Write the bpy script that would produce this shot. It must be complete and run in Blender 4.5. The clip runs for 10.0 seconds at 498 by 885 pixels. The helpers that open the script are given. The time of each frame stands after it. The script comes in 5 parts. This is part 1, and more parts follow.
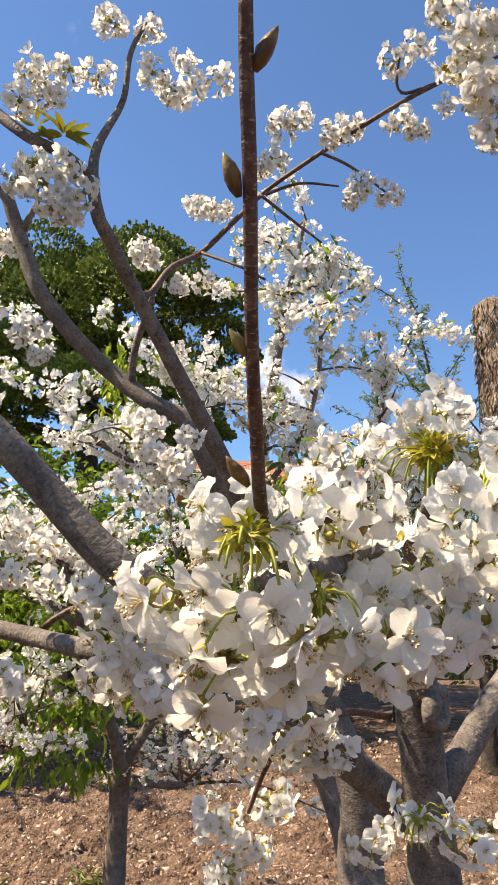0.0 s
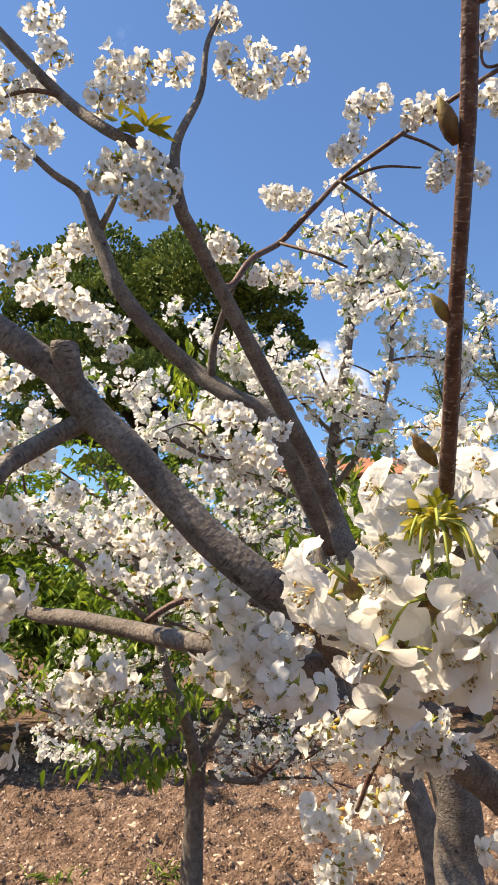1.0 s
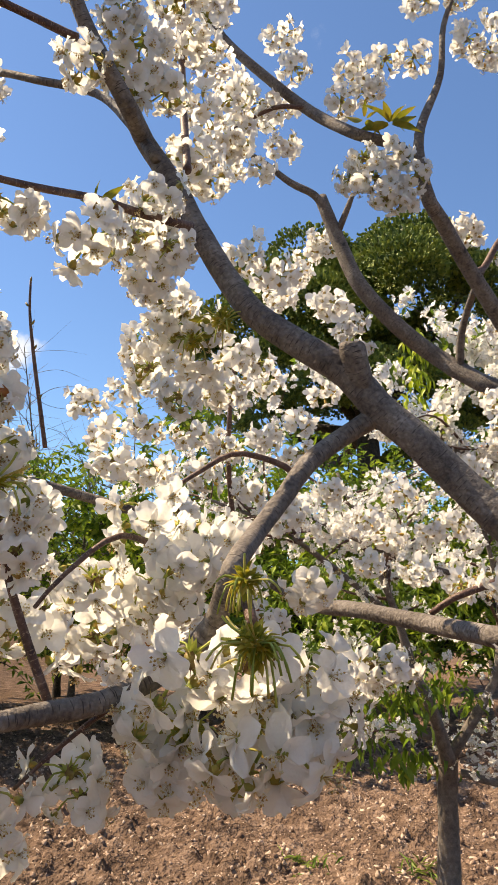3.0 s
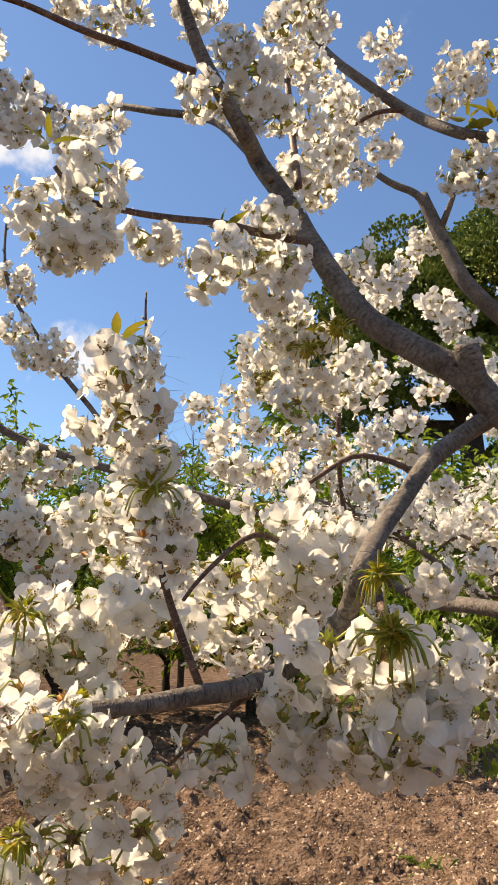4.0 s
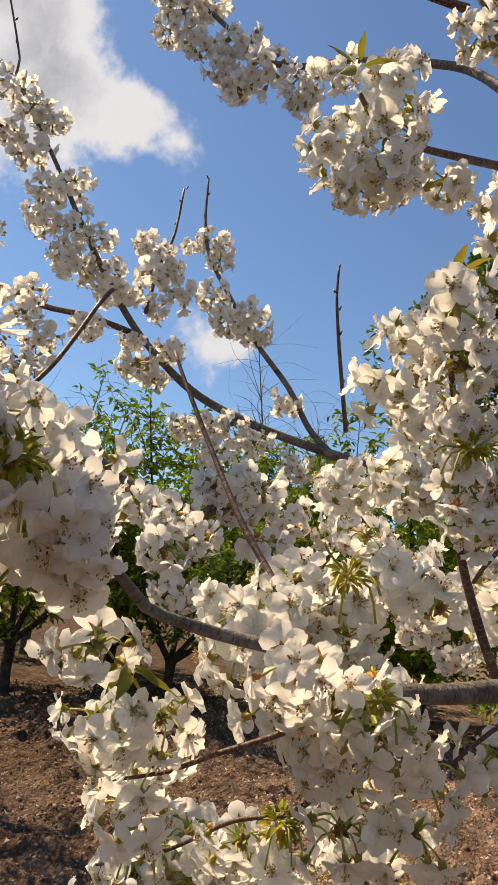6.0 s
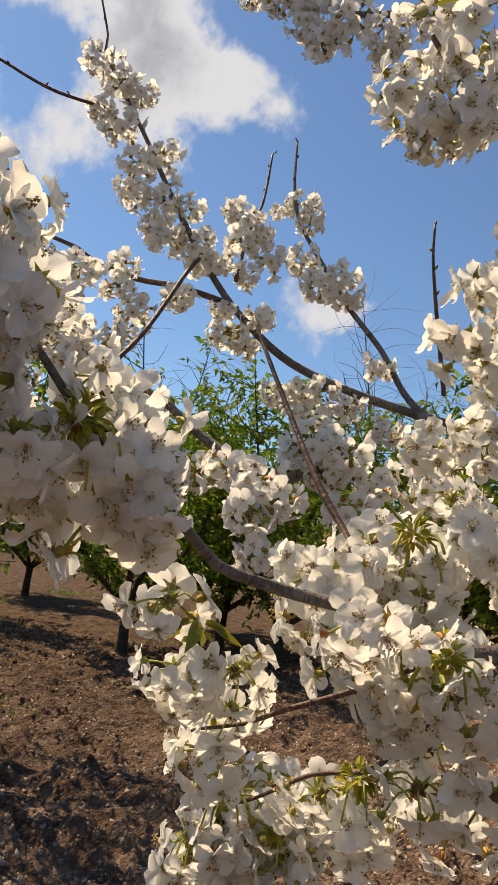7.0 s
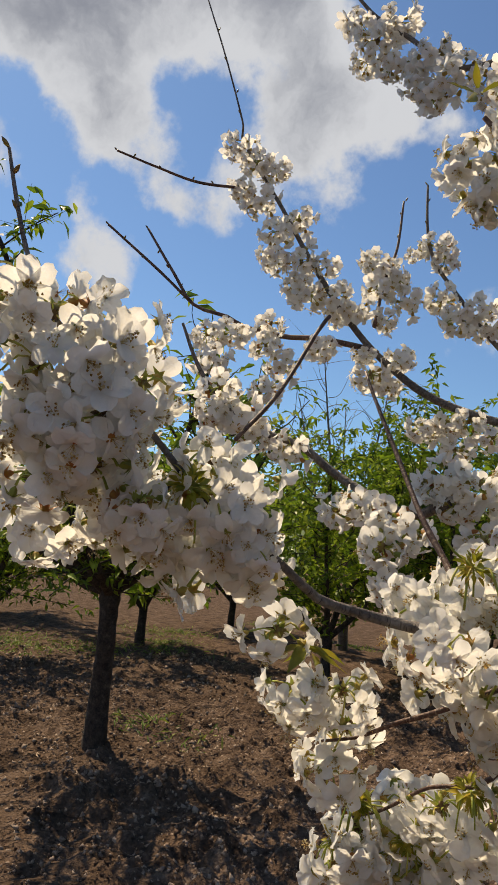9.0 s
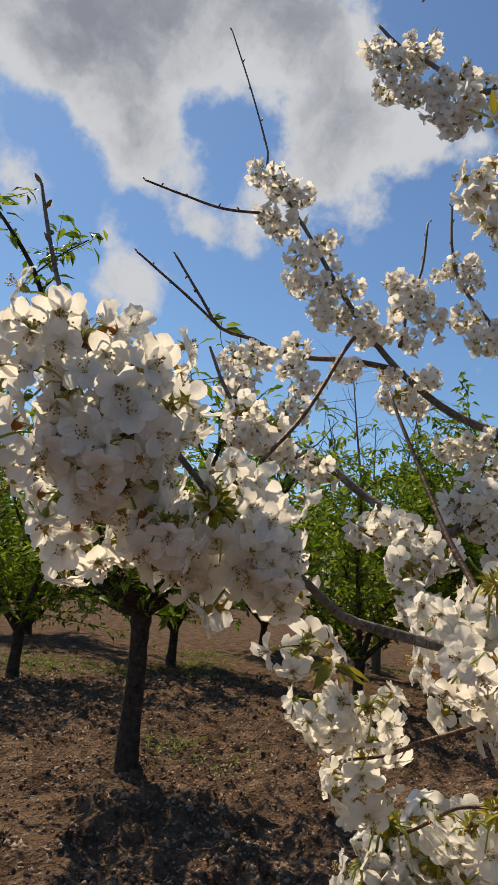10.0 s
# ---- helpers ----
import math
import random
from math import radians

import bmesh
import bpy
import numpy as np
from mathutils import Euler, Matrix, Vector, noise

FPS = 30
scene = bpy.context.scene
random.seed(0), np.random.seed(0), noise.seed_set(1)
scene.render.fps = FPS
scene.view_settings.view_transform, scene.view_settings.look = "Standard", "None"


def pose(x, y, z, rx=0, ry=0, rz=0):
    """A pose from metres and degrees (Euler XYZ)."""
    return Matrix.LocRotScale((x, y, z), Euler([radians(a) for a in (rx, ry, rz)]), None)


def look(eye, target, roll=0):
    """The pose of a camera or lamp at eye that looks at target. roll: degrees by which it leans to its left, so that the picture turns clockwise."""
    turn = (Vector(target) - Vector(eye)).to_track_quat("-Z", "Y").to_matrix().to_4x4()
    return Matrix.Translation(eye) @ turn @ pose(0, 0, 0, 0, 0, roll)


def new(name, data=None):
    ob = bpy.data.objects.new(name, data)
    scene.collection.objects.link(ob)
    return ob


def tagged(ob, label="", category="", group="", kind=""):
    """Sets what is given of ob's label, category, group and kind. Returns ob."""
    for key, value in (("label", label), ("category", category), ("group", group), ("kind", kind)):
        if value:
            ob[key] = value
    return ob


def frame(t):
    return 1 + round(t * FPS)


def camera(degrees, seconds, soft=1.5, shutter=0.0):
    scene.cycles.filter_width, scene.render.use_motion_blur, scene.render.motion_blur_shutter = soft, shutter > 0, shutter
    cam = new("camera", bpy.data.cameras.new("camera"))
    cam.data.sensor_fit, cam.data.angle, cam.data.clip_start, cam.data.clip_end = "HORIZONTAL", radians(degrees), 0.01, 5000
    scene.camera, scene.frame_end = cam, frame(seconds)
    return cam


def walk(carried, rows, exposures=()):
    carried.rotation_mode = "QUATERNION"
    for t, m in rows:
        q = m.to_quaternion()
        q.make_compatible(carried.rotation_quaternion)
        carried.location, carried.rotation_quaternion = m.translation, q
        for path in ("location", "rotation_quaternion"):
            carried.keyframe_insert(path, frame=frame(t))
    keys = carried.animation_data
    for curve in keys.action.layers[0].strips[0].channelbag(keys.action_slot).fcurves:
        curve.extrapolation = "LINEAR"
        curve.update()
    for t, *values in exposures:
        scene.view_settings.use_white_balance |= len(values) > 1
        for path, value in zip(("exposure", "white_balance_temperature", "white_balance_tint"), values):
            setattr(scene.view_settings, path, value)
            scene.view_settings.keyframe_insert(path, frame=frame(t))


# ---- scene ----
# ---- camera ----
cam = camera(37.9, 10.0, soft=0.65)
PATH = [
    (0, (0.035, 0.155, 1.531), (-0.103, 2.088, 2.024), 0.3),
    (0.5, (-0.001, 0.17, 1.528), (-0.231, 2.095, 2.017), 0.5),
    (1, (-0.023, 0.17, 1.528), (-0.316, 2.089, 2.011), 0.1),
    (1.5, (-0.046, 0.168, 1.526), (-0.415, 2.074, 2.006), 0.6),
    (2, (-0.069, 0.163, 1.524), (-0.542, 2.047, 1.998), 0.5),
    (2.5, (-0.077, 0.153, 1.525), (-0.693, 1.997, 1.994), 0.5),
    (3, (-0.088, 0.132, 1.523), (-0.948, 1.877, 1.987), 1.0),
    (3.2, (-0.093, 0.118, 1.521), (-1.022, 1.828, 1.981), 1.2),
    (4.3, (-0.082, 0.065, 1.516), (-1.212, 1.652, 1.967), 1.5),
    (4.5, (-0.077, 0.049, 1.513), (-1.236, 1.617, 1.959), 1.8),
    (5, (-0.081, 0.019, 1.499), (-1.355, 1.498, 1.934), 2.5),
    (5.5, (-0.131, 0.016, 1.497), (-1.428, 1.48, 1.914), 3.8),
    (6, (-0.233, 0.049, 1.497), (-1.577, 1.472, 1.906), 7.3),
    (6.2, (-0.254, 0.06, 1.493), (-1.614, 1.476, 1.875), 8.3),
    (7.3, (-0.185, 0.067, 1.496), (-1.807, 1.205, 1.765), 7.0),
    (7.5, (-0.166, 0.065, 1.5), (-1.828, 1.147, 1.761), 6.7),
    (8, (-0.139, 0.062, 1.498), (-1.906, 0.965, 1.752), 6.1),
    (8.5, (-0.122, 0.066, 1.501), (-1.932, 0.874, 1.77), 6.0),
    (9, (-0.099, 0.074, 1.507), (-1.917, 0.847, 1.819), 5.8),
    (9.5, (-0.08, 0.076, 1.508), (-1.89, 0.842, 1.877), 6.2),
    (10, (-0.086, 0.073, 1.505), (-1.929, 0.762, 1.866), 5.7),
]
EXPOSURES = [(0.0, 1.1, 9600, 12), (3.0, 1.05, 10600, 13), (5.0, 0.72, 11700, 14), (6.0, 0.62, 11500, 13), (7.5, 0.48, 11000, 12), (8.5, 0.4, 10700, 11), (10.0, 0.26, 10500, 10)]
walk(cam, [(t, look(eye, target, roll)) for t, eye, target, roll in PATH], EXPOSURES)

# ---- light ----
SUN_AZ, SUN_EL = radians(256), radians(53)  # clockwise from +y
sun = new("sun", bpy.data.lights.new("sun", "SUN"))
sun.data.energy, sun.data.angle, sun.data.color = 4.5, radians(0.6), (1.0, 0.97, 0.93)
to_sun = Vector((math.sin(SUN_AZ) * math.cos(SUN_EL), math.cos(SUN_AZ) * math.cos(SUN_EL), math.sin(SUN_EL)))
sun.matrix_world = look(tuple(to_sun * 60), (0, 0, 0))


def nodes_of(tree):
    def add(kind, **values):
        n = tree.nodes.new(kind)
        for k, v in values.items():
            if k in n.inputs:
                n.inputs[k].default_value = v
        return n
    return add, tree.links.new


def make_world():
    world = bpy.data.worlds.new("sky")
    scene.world = world
    world.use_nodes = True
    tree = world.node_tree
    tree.nodes.clear()
    add, link = nodes_of(tree)
    out = add("ShaderNodeOutputWorld")
    back = add("ShaderNodeBackground", Strength=0.088)
    sky = add("ShaderNodeTexSky")
    sky.sky_type, sky.sun_disc = "NISHITA", False
    sky.sun_elevation, sky.sun_rotation = SUN_EL, SUN_AZ
    sky.air_density, sky.dust_density, sky.ozone_density = 1.0, 0.3, 3.0
    tint = add("ShaderNodeMix")
    tint.data_type, tint.blend_type = "RGBA", "MULTIPLY"
    tint.inputs[0].default_value = 1.0
    tint.inputs[7].default_value = (0.54, 0.93, 1.42, 1)
    link(sky.outputs[0], tint.inputs[6])
    # fair-weather clouds: heaped banks in the west, single puffs in the north
    co = add("ShaderNodeTexCoord")
    way = co.outputs["Generated"]

    def maths(kind, a, b):
        n = add("ShaderNodeMath")
        n.operation = kind
        for i, v in enumerate((a, b)):
            if isinstance(v, (int, float)):
                n.inputs[i].default_value = v
            else:
                link(v, n.inputs[i])
        return n.outputs[0]

    def stepped(value, lo, hi, a=0.0, b=1.0):
        n = add("ShaderNodeMapRange")
        n.interpolation_type = "SMOOTHSTEP"
        for i, v in enumerate((lo, hi, a, b)):
            n.inputs[i + 1].default_value = v
        link(value, n.inputs[0])
        return n.outputs[0]

    warp = add("ShaderNodeTexNoise", Scale=7.0, Detail=5.0, Roughness=0.6)
    link(way, warp.inputs["Vector"])
    bend = add("ShaderNodeVectorMath")
    bend.operation = "MULTIPLY_ADD"
    bend.inputs[1].default_value, bend.inputs[2].default_value = (0.13, 0.13, 0.13), (-0.065, -0.065, -0.065)
    link(warp.outputs["Color"], bend.inputs[0])
    bent = add("ShaderNodeVectorMath")
    bent.operation = "ADD"
    link(way, bent.inputs[0])
    link(bend.outputs[0], bent.inputs[1])
    bulk = None
    for azimuth, height, radius, weight in CLOUDS:
        a, e = radians(azimuth), radians(height)
        near = add("ShaderNodeVectorMath")
        near.operation = "DISTANCE"
        near.inputs[1].default_value = (math.sin(a) * math.cos(e), math.cos(a) * math.cos(e), math.sin(e))
        link(bent.outputs[0], near.inputs[0])
        puff = stepped(near.outputs["Value"], 0.0, radians(radius) * 1.25, weight, 0.0)
        bulk = puff if bulk is None else maths("ADD", bulk, puff)
    # unseen southern clouds, added to make the blue fill light more neutral
    side = add("ShaderNodeVectorMath")
    side.operation = "DOT_PRODUCT"
    side.inputs[1].default_value = (0.35, -0.94, 0.0)
    link(way, side.inputs[0])
    behind = stepped(side.outputs["Value"], 0.0, 0.6, 0.0, 0.5)
    bulk = maths("ADD", bulk, behind)
    fluff = add("ShaderNodeTexNoise", Scale=9.0, Detail=10.0, Roughness=0.62)
    link(way, fluff.inputs["Vector"])
    total = maths("ADD", bulk, maths("MULTIPLY", maths("SUBTRACT", fluff.outputs[0], 0.5), 1.9))
    cover = stepped(total, 0.34, 0.80)
    rim = add("ShaderNodeTexNoise", Scale=8.0, Detail=9.0, Roughness=0.6)
    link(bent.outputs[0], rim.inputs["Vector"])
    shade = stepped(maths("ADD", bulk, maths("MULTIPLY", maths("SUBTRACT", rim.outputs[0], 0.5), 2.2)), 0.7, 1.9)
    ramp = add("ShaderNodeMix")
    ramp.data_type = "RGBA"
    ramp.inputs[6].default_value = (4.6, 5.9, 8.7, 1)
    ramp.inputs[7].default_value = (1.9, 2.55, 4.2, 1)
    link(shade, ramp.inputs[0])
    mix = add("ShaderNodeMix")
    mix.data_type = "RGBA"
    link(cover, mix.inputs[0])
    link(tint.outputs[2], mix.inputs[6])
    link(ramp.outputs[2], mix.inputs[7])
    link(mix.outputs[2], back.inputs[0])
    link(back.outputs[0], out.inputs[0])


# azimuth, height and radius in degrees, and thickness
CLOUDS = [(-91, 38, 9, 1.2), (-83, 37, 7, 1.1), (-81, 30, 5.5, 0.9), (-73, 28, 5, 0.8), (-69, 40, 7, 1.1), (-66, 32, 5.5, 0.9), (-62, 35, 5, 0.8), (-61, 28, 3.5, 0.7), (-81, 22, 4.5, 0.75), (-90, 26, 4, 0.7), (-57, 34, 4.5, 0.55), (-52, 35, 4, 0.5), (-48, 19, 4, 0.75), (-44, 19, 3, 0.7), (-2, 18.5, 4, 0.8), (-20, 42, 4, 0.28), (-78, 45, 9, 1.2)]
make_world()


# ---- materials ----
def material(name, stops, rough=0.7, scale=30.0, fine=0.0, bump=0.0, bump_scale=80.0, island=0.0, through_light=0.0, stretch=None, detail=6.0, gloss=0.3, spots=None, lenticels=None, relief=0.01, west_dark=False):
    """Noise between the stops' colours, fine relief, change from piece to piece, and light let through thin tissue."""
    m = bpy.data.materials.new(name)
    m.use_nodes = True
    tree = m.node_tree
    tree.nodes.clear()
    add, link = nodes_of(tree)
    out = add("ShaderNodeOutputMaterial")
    co = add("ShaderNodeTexCoord")
    vec = co.outputs["Object"]
    if stretch:
        mp = add("ShaderNodeMapping")
        mp.inputs["Scale"].default_value = stretch
        link(vec, mp.inputs[0])
        vec = mp.outputs[0]
    no = add("ShaderNodeTexNoise", Scale=scale, Detail=detail, Roughness=0.6)
    link(vec, no.inputs["Vector"])
    value = no.outputs[0]
    if fine:
        no2 = add("ShaderNodeTexNoise", Scale=fine, Detail=4.0)
        link(vec, no2.inputs["Vector"])
        mx = add("ShaderNodeMath")
        mx.operation = "ADD"
        half = add("ShaderNodeMath")
        half.operation = "MULTIPLY_ADD"
        half.inputs[1].default_value, half.inputs[2].default_value = 0.6, -0.3
        link(no2.outputs[0], half.inputs[0])
        link(value, mx.inputs[0])
        link(half.outputs[0], mx.inputs[1])
        value = mx.outputs[0]
    if island:
        geo = add("ShaderNodeNewGeometry")
        isl = add("ShaderNodeMath")
        isl.operation = "MULTIPLY_ADD"
        isl.inputs[1].default_value = island
        link(geo.outputs["Random Per Island"], isl.inputs[0])
        sub = add("ShaderNodeMath")
        sub.operation = "SUBTRACT"
        sub.inputs[1].default_value = island / 2
        link(value, sub.inputs[0])
        link(sub.outputs[0], isl.inputs[2])
        value = isl.outputs[0]
    ramp = add("ShaderNodeValToRGB")
    els = ramp.color_ramp.elements
    while len(els) < len(stops):
        els.new(0.5)
    for e, (p, c) in zip(els, stops):
        e.position, e.color = p, (*c, 1)
    link(value, ramp.inputs[0])
    colour = ramp.outputs[0]
    if spots:
        amount, tone, sc = spots
        vo = add("ShaderNodeTexNoise", Scale=sc, Detail=2.0)
        link(co.outputs["Object"], vo.inputs["Vector"])
        th = add("ShaderNodeMapRange")
        th.inputs[1].default_value, th.inputs[2].default_value = amount, amount + 0.06
        link(vo.outputs[0], th.inputs[0])
        mc = add("ShaderNodeMix")
        mc.data_type = "RGBA"
        mc.inputs[7].default_value = (*tone, 1)
        link(th.outputs[0], mc.inputs[0])
        link(colour, mc.inputs[6])
        colour = mc.outputs[2]
    if west_dark:
        # earth colour darker toward the west, paler toward the north, edge broken by noise
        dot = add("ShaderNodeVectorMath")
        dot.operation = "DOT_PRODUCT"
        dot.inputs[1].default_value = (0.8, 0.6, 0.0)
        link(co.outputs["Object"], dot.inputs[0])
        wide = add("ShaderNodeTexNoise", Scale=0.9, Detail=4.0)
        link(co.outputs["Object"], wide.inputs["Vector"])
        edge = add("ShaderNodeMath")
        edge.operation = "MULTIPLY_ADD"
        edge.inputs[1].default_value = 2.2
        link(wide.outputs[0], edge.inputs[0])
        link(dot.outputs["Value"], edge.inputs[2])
        west_fade = add("ShaderNodeMapRange")
        west_fade.inputs[1].default_value, west_fade.inputs[2].default_value = -1.4, 2.4
        link(edge.outputs[0], west_fade.inputs[0])
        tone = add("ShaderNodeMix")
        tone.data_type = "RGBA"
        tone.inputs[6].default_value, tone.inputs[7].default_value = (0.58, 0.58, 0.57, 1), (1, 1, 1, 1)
        link(west_fade.outputs[0], tone.inputs[0])
        toned = add("ShaderNodeMix")
        toned.data_type, toned.blend_type = "RGBA", "MULTIPLY"
        toned.inputs[0].default_value = 1.0
        link(colour, toned.inputs[6])
        link(tone.outputs[2], toned.inputs[7])
        colour = toned.outputs[2]
    lines = None
    if lenticels:
        tone, across, along = lenticels
        at = add("ShaderNodeAttribute")
        at.attribute_name = "girth"
        lm = add("ShaderNodeMapping")
        lm.inputs["Scale"].default_value = (across, along, 1)
        link(at.outputs["Vector"], lm.inputs[0])
        ln = add("ShaderNodeTexNoise", Scale=1.0, Detail=1.0)
        link(lm.outputs[0], ln.inputs["Vector"])
        lt = add("ShaderNodeMapRange")
        lt.inputs[1].default_value, lt.inputs[2].default_value = 0.6, 0.7
        link(ln.outputs[0], lt.inputs[0])
        lines = lt.outputs[0]
        lc = add("ShaderNodeMix")
        lc.data_type = "RGBA"
        lc.inputs[7].default_value = (*tone, 1)
        link(lines, lc.inputs[0])
        link(colour, lc.inputs[6])
        colour = lc.outputs[2]
    bsdf = add("ShaderNodeBsdfPrincipled", Roughness=rough)
    bsdf.inputs["Specular IOR Level"].default_value = gloss
    link(colour, bsdf.inputs["Base Color"])
    if bump:
        bn = add("ShaderNodeTexNoise", Scale=bump_scale, Detail=5.0)
        link(vec, bn.inputs["Vector"])
        bp = add("ShaderNodeBump", Strength=bump, Distance=relief)
        height = bn.outputs[0]
        if lines:
            hs = add("ShaderNodeMath")
            hs.operation = "MULTIPLY_ADD"
            hs.inputs[1].default_value = 0.7
            link(lines, hs.inputs[0])
            link(height, hs.inputs[2])
            height = hs.outputs[0]
        link(height, bp.inputs["Height"])
        link(bp.outputs[0], bsdf.inputs["Normal"])
    shader = bsdf.outputs[0]
    if through_light:
        tr = add("ShaderNodeBsdfTranslucent")
        link(colour, tr.inputs[0])
        ms = add("ShaderNodeMixShader")
        ms.inputs[0].default_value = through_light
        link(shader, ms.inputs[1])
        link(tr.outputs[0], ms.inputs[2])
        shader = ms.outputs[0]
    link(shader, out.inputs[0])
    return m


PETAL = material("white_petal", [(0.2, (0.79, 0.77, 0.71)), (0.5, (0.87, 0.86, 0.83)), (0.8, (0.90, 0.90, 0.88))], 0.6, 60, 0, 0.3, 320, 0.25, 0.51, gloss=0.2)
STALK = material("green_stalk", [(0.3, (0.24, 0.29, 0.05)), (0.55, (0.40, 0.44, 0.10)), (0.8, (0.52, 0.42, 0.13))], 0.5, 90, 0, island=0.5, through_light=0.2)
CALYX = material("calyx", [(0.3, (0.22, 0.26, 0.05)), (0.5, (0.42, 0.30, 0.07)), (0.75, (0.40, 0.14, 0.04))], 0.5, 60, island=0.6, through_light=0.1)
STAMEN = material("stamen", [(0.3, (0.75, 0.66, 0.42)), (0.6, (0.55, 0.34, 0.09)), (0.8, (0.30, 0.16, 0.04))], 0.7, 40, island=0.8, through_light=0.2)
BARK = material("cherry_bark", [(0.2, (0.055, 0.045, 0.04)), (0.42, (0.12, 0.10, 0.088)), (0.6, (0.17, 0.147, 0.13)), (0.8, (0.27, 0.24, 0.215))], 0.75, 30, 240, 0.45, 170, lenticels=((0.05, 0.038, 0.033), 80, 640), spots=(0.70, (0.045, 0.036, 0.032), 38))
TWIG_BARK = material("twig_bark", [(0.25, (0.04, 0.021, 0.016)), (0.5, (0.10, 0.052, 0.04)), (0.75, (0.18, 0.115, 0.088))], 0.5, 60, 300, 0.25, 300, lenticels=((0.26, 0.18, 0.13), 300, 700))
DARK_BARK = material("rough_dark_bark", [(0.3, (0.018, 0.014, 0.012)), (0.6, (0.06, 0.048, 0.04)), (0.8, (0.12, 0.10, 0.085))], 0.9, 18, 90, 1.0, 60)
BUD = material("bud_scale", [(0.3, (0.07, 0.03, 0.016)), (0.5, (0.17, 0.10, 0.035)), (0.75, (0.36, 0.33, 0.09))], 0.45, 70, bump=0.2)
LEAF = material("young_cherry_leaf", [(0.25, (0.09, 0.105, 0.012)), (0.5, (0.20, 0.21, 0.025)), (0.8, (0.36, 0.25, 0.04))], 0.45, 40, island=0.5, through_light=0.36, gloss=0.4)
PEACH_LEAF = material("fresh_green_leaf", [(0.25, (0.065, 0.13, 0.014)), (0.5, (0.14, 0.24, 0.022)), (0.8, (0.30, 0.38, 0.05))], 0.45, 6, island=0.6, through_light=0.42, gloss=0.4)
SPRAY_LEAF = material("yellow_green_leaf", [(0.25, (0.16, 0.24, 0.012)), (0.5, (0.32, 0.42, 0.03)), (0.8, (0.48, 0.52, 0.06))], 0.45, 20, island=0.6, through_light=0.45, gloss=0.4)
BRACT = material("yellow_bract", [(0.25, (0.17, 0.18, 0.02)), (0.5, (0.34, 0.33, 0.04)), (0.8, (0.50, 0.38, 0.07))], 0.5, 40, island=0.6, through_light=0.4)
GREY_LEAF = material("grey_green_leaf", [(0.25, (0.10, 0.14, 0.05)), (0.5, (0.19, 0.25, 0.10)), (0.8, (0.30, 0.36, 0.17))], 0.5, 4, island=0.6, through_light=0.35)
FAR_LEAF = material("distant_foliage", [(0.25, (0.03, 0.06, 0.015)), (0.5, (0.075, 0.13, 0.03)), (0.8, (0.15, 0.2, 0.06))], 0.6, 2, island=0.6, through_light=0.25)
NEEDLE = material("pine_needles", [(0.25, (0.045, 0.085, 0.02)), (0.5, (0.13, 0.19, 0.04)), (0.8, (0.28, 0.33, 0.075))], 0.6, 0.8, island=0.5, through_light=0.15)
# soil set darker than its clods: shade of the gaps is in the colour
SOIL = material("tilled_soil", [(0.25, (0.052, 0.033, 0.025)), (0.45, (0.145, 0.094, 0.069)), (0.62, (0.24, 0.16, 0.12)), (0.85, (0.40, 0.30, 0.24))], 0.95, 5.0, 34, 1.0, 40, detail=12, gloss=0.05, relief=0.05, west_dark=True)
CLOD = material("soil_clod", [(0.2, (0.115, 0.073, 0.055)), (0.5, (0.30, 0.202, 0.153)), (0.8, (0.52, 0.40, 0.32))], 0.95, 20, 90, 0.8, 80, island=0.8, gloss=0.1, west_dark=True)
GRASS = material("low_weeds", [(0.25, (0.05, 0.10, 0.015)), (0.5, (0.12, 0.20, 0.03)), (0.8, (0.25, 0.28, 0.06))], 0.6, 4, island=0.5, through_light=0.3)
WALL = material("plaster", [(0.3, (0.36, 0.30, 0.22)), (0.7, (0.48, 0.41, 0.31))], 0.9, 2, 30, 0.2, 40)
TILE = material("roof_tile", [(0.3, (0.25, 0.09, 0.05)), (0.7, (0.42, 0.18, 0.10))], 0.85, 3, 20, 0.4, 15)
GLASS = material("dark_pane", [(0.3, (0.03, 0.04, 0.05)), (0.7, (0.06, 0.07, 0.08))], 0.1, 2, gloss=0.6)
FRAME = material("window_frame", [(0.3, (0.62, 0.63, 0.62)), (0.7, (0.75, 0.76, 0.75))], 0.5, 6, 40, 0.1, 60)


# ---- mesh helpers ----
def mesh_of(name, verts, faces, mats, smooth=True, slots=None):
    me = bpy.data.meshes.new(name)
    me.from_pydata([tuple(v) for v in verts], [], [tuple(f) for f in faces])
    for m in (mats if isinstance(mats, (list, tuple)) else [mats]):
        me.materials.append(m)
    if slots is not None:
        me.polygons.foreach_set("material_index", np.asarray(slots, dtype=np.int32))
    if smooth:
        me.polygons.foreach_set("use_smooth", np.ones(len(me.polygons), dtype=bool))
    me.update()
    return me


def part(name, me, parent, label=""):
    ob = new(name, me)
    ob.parent = parent
    return tagged(ob, label) if label else ob


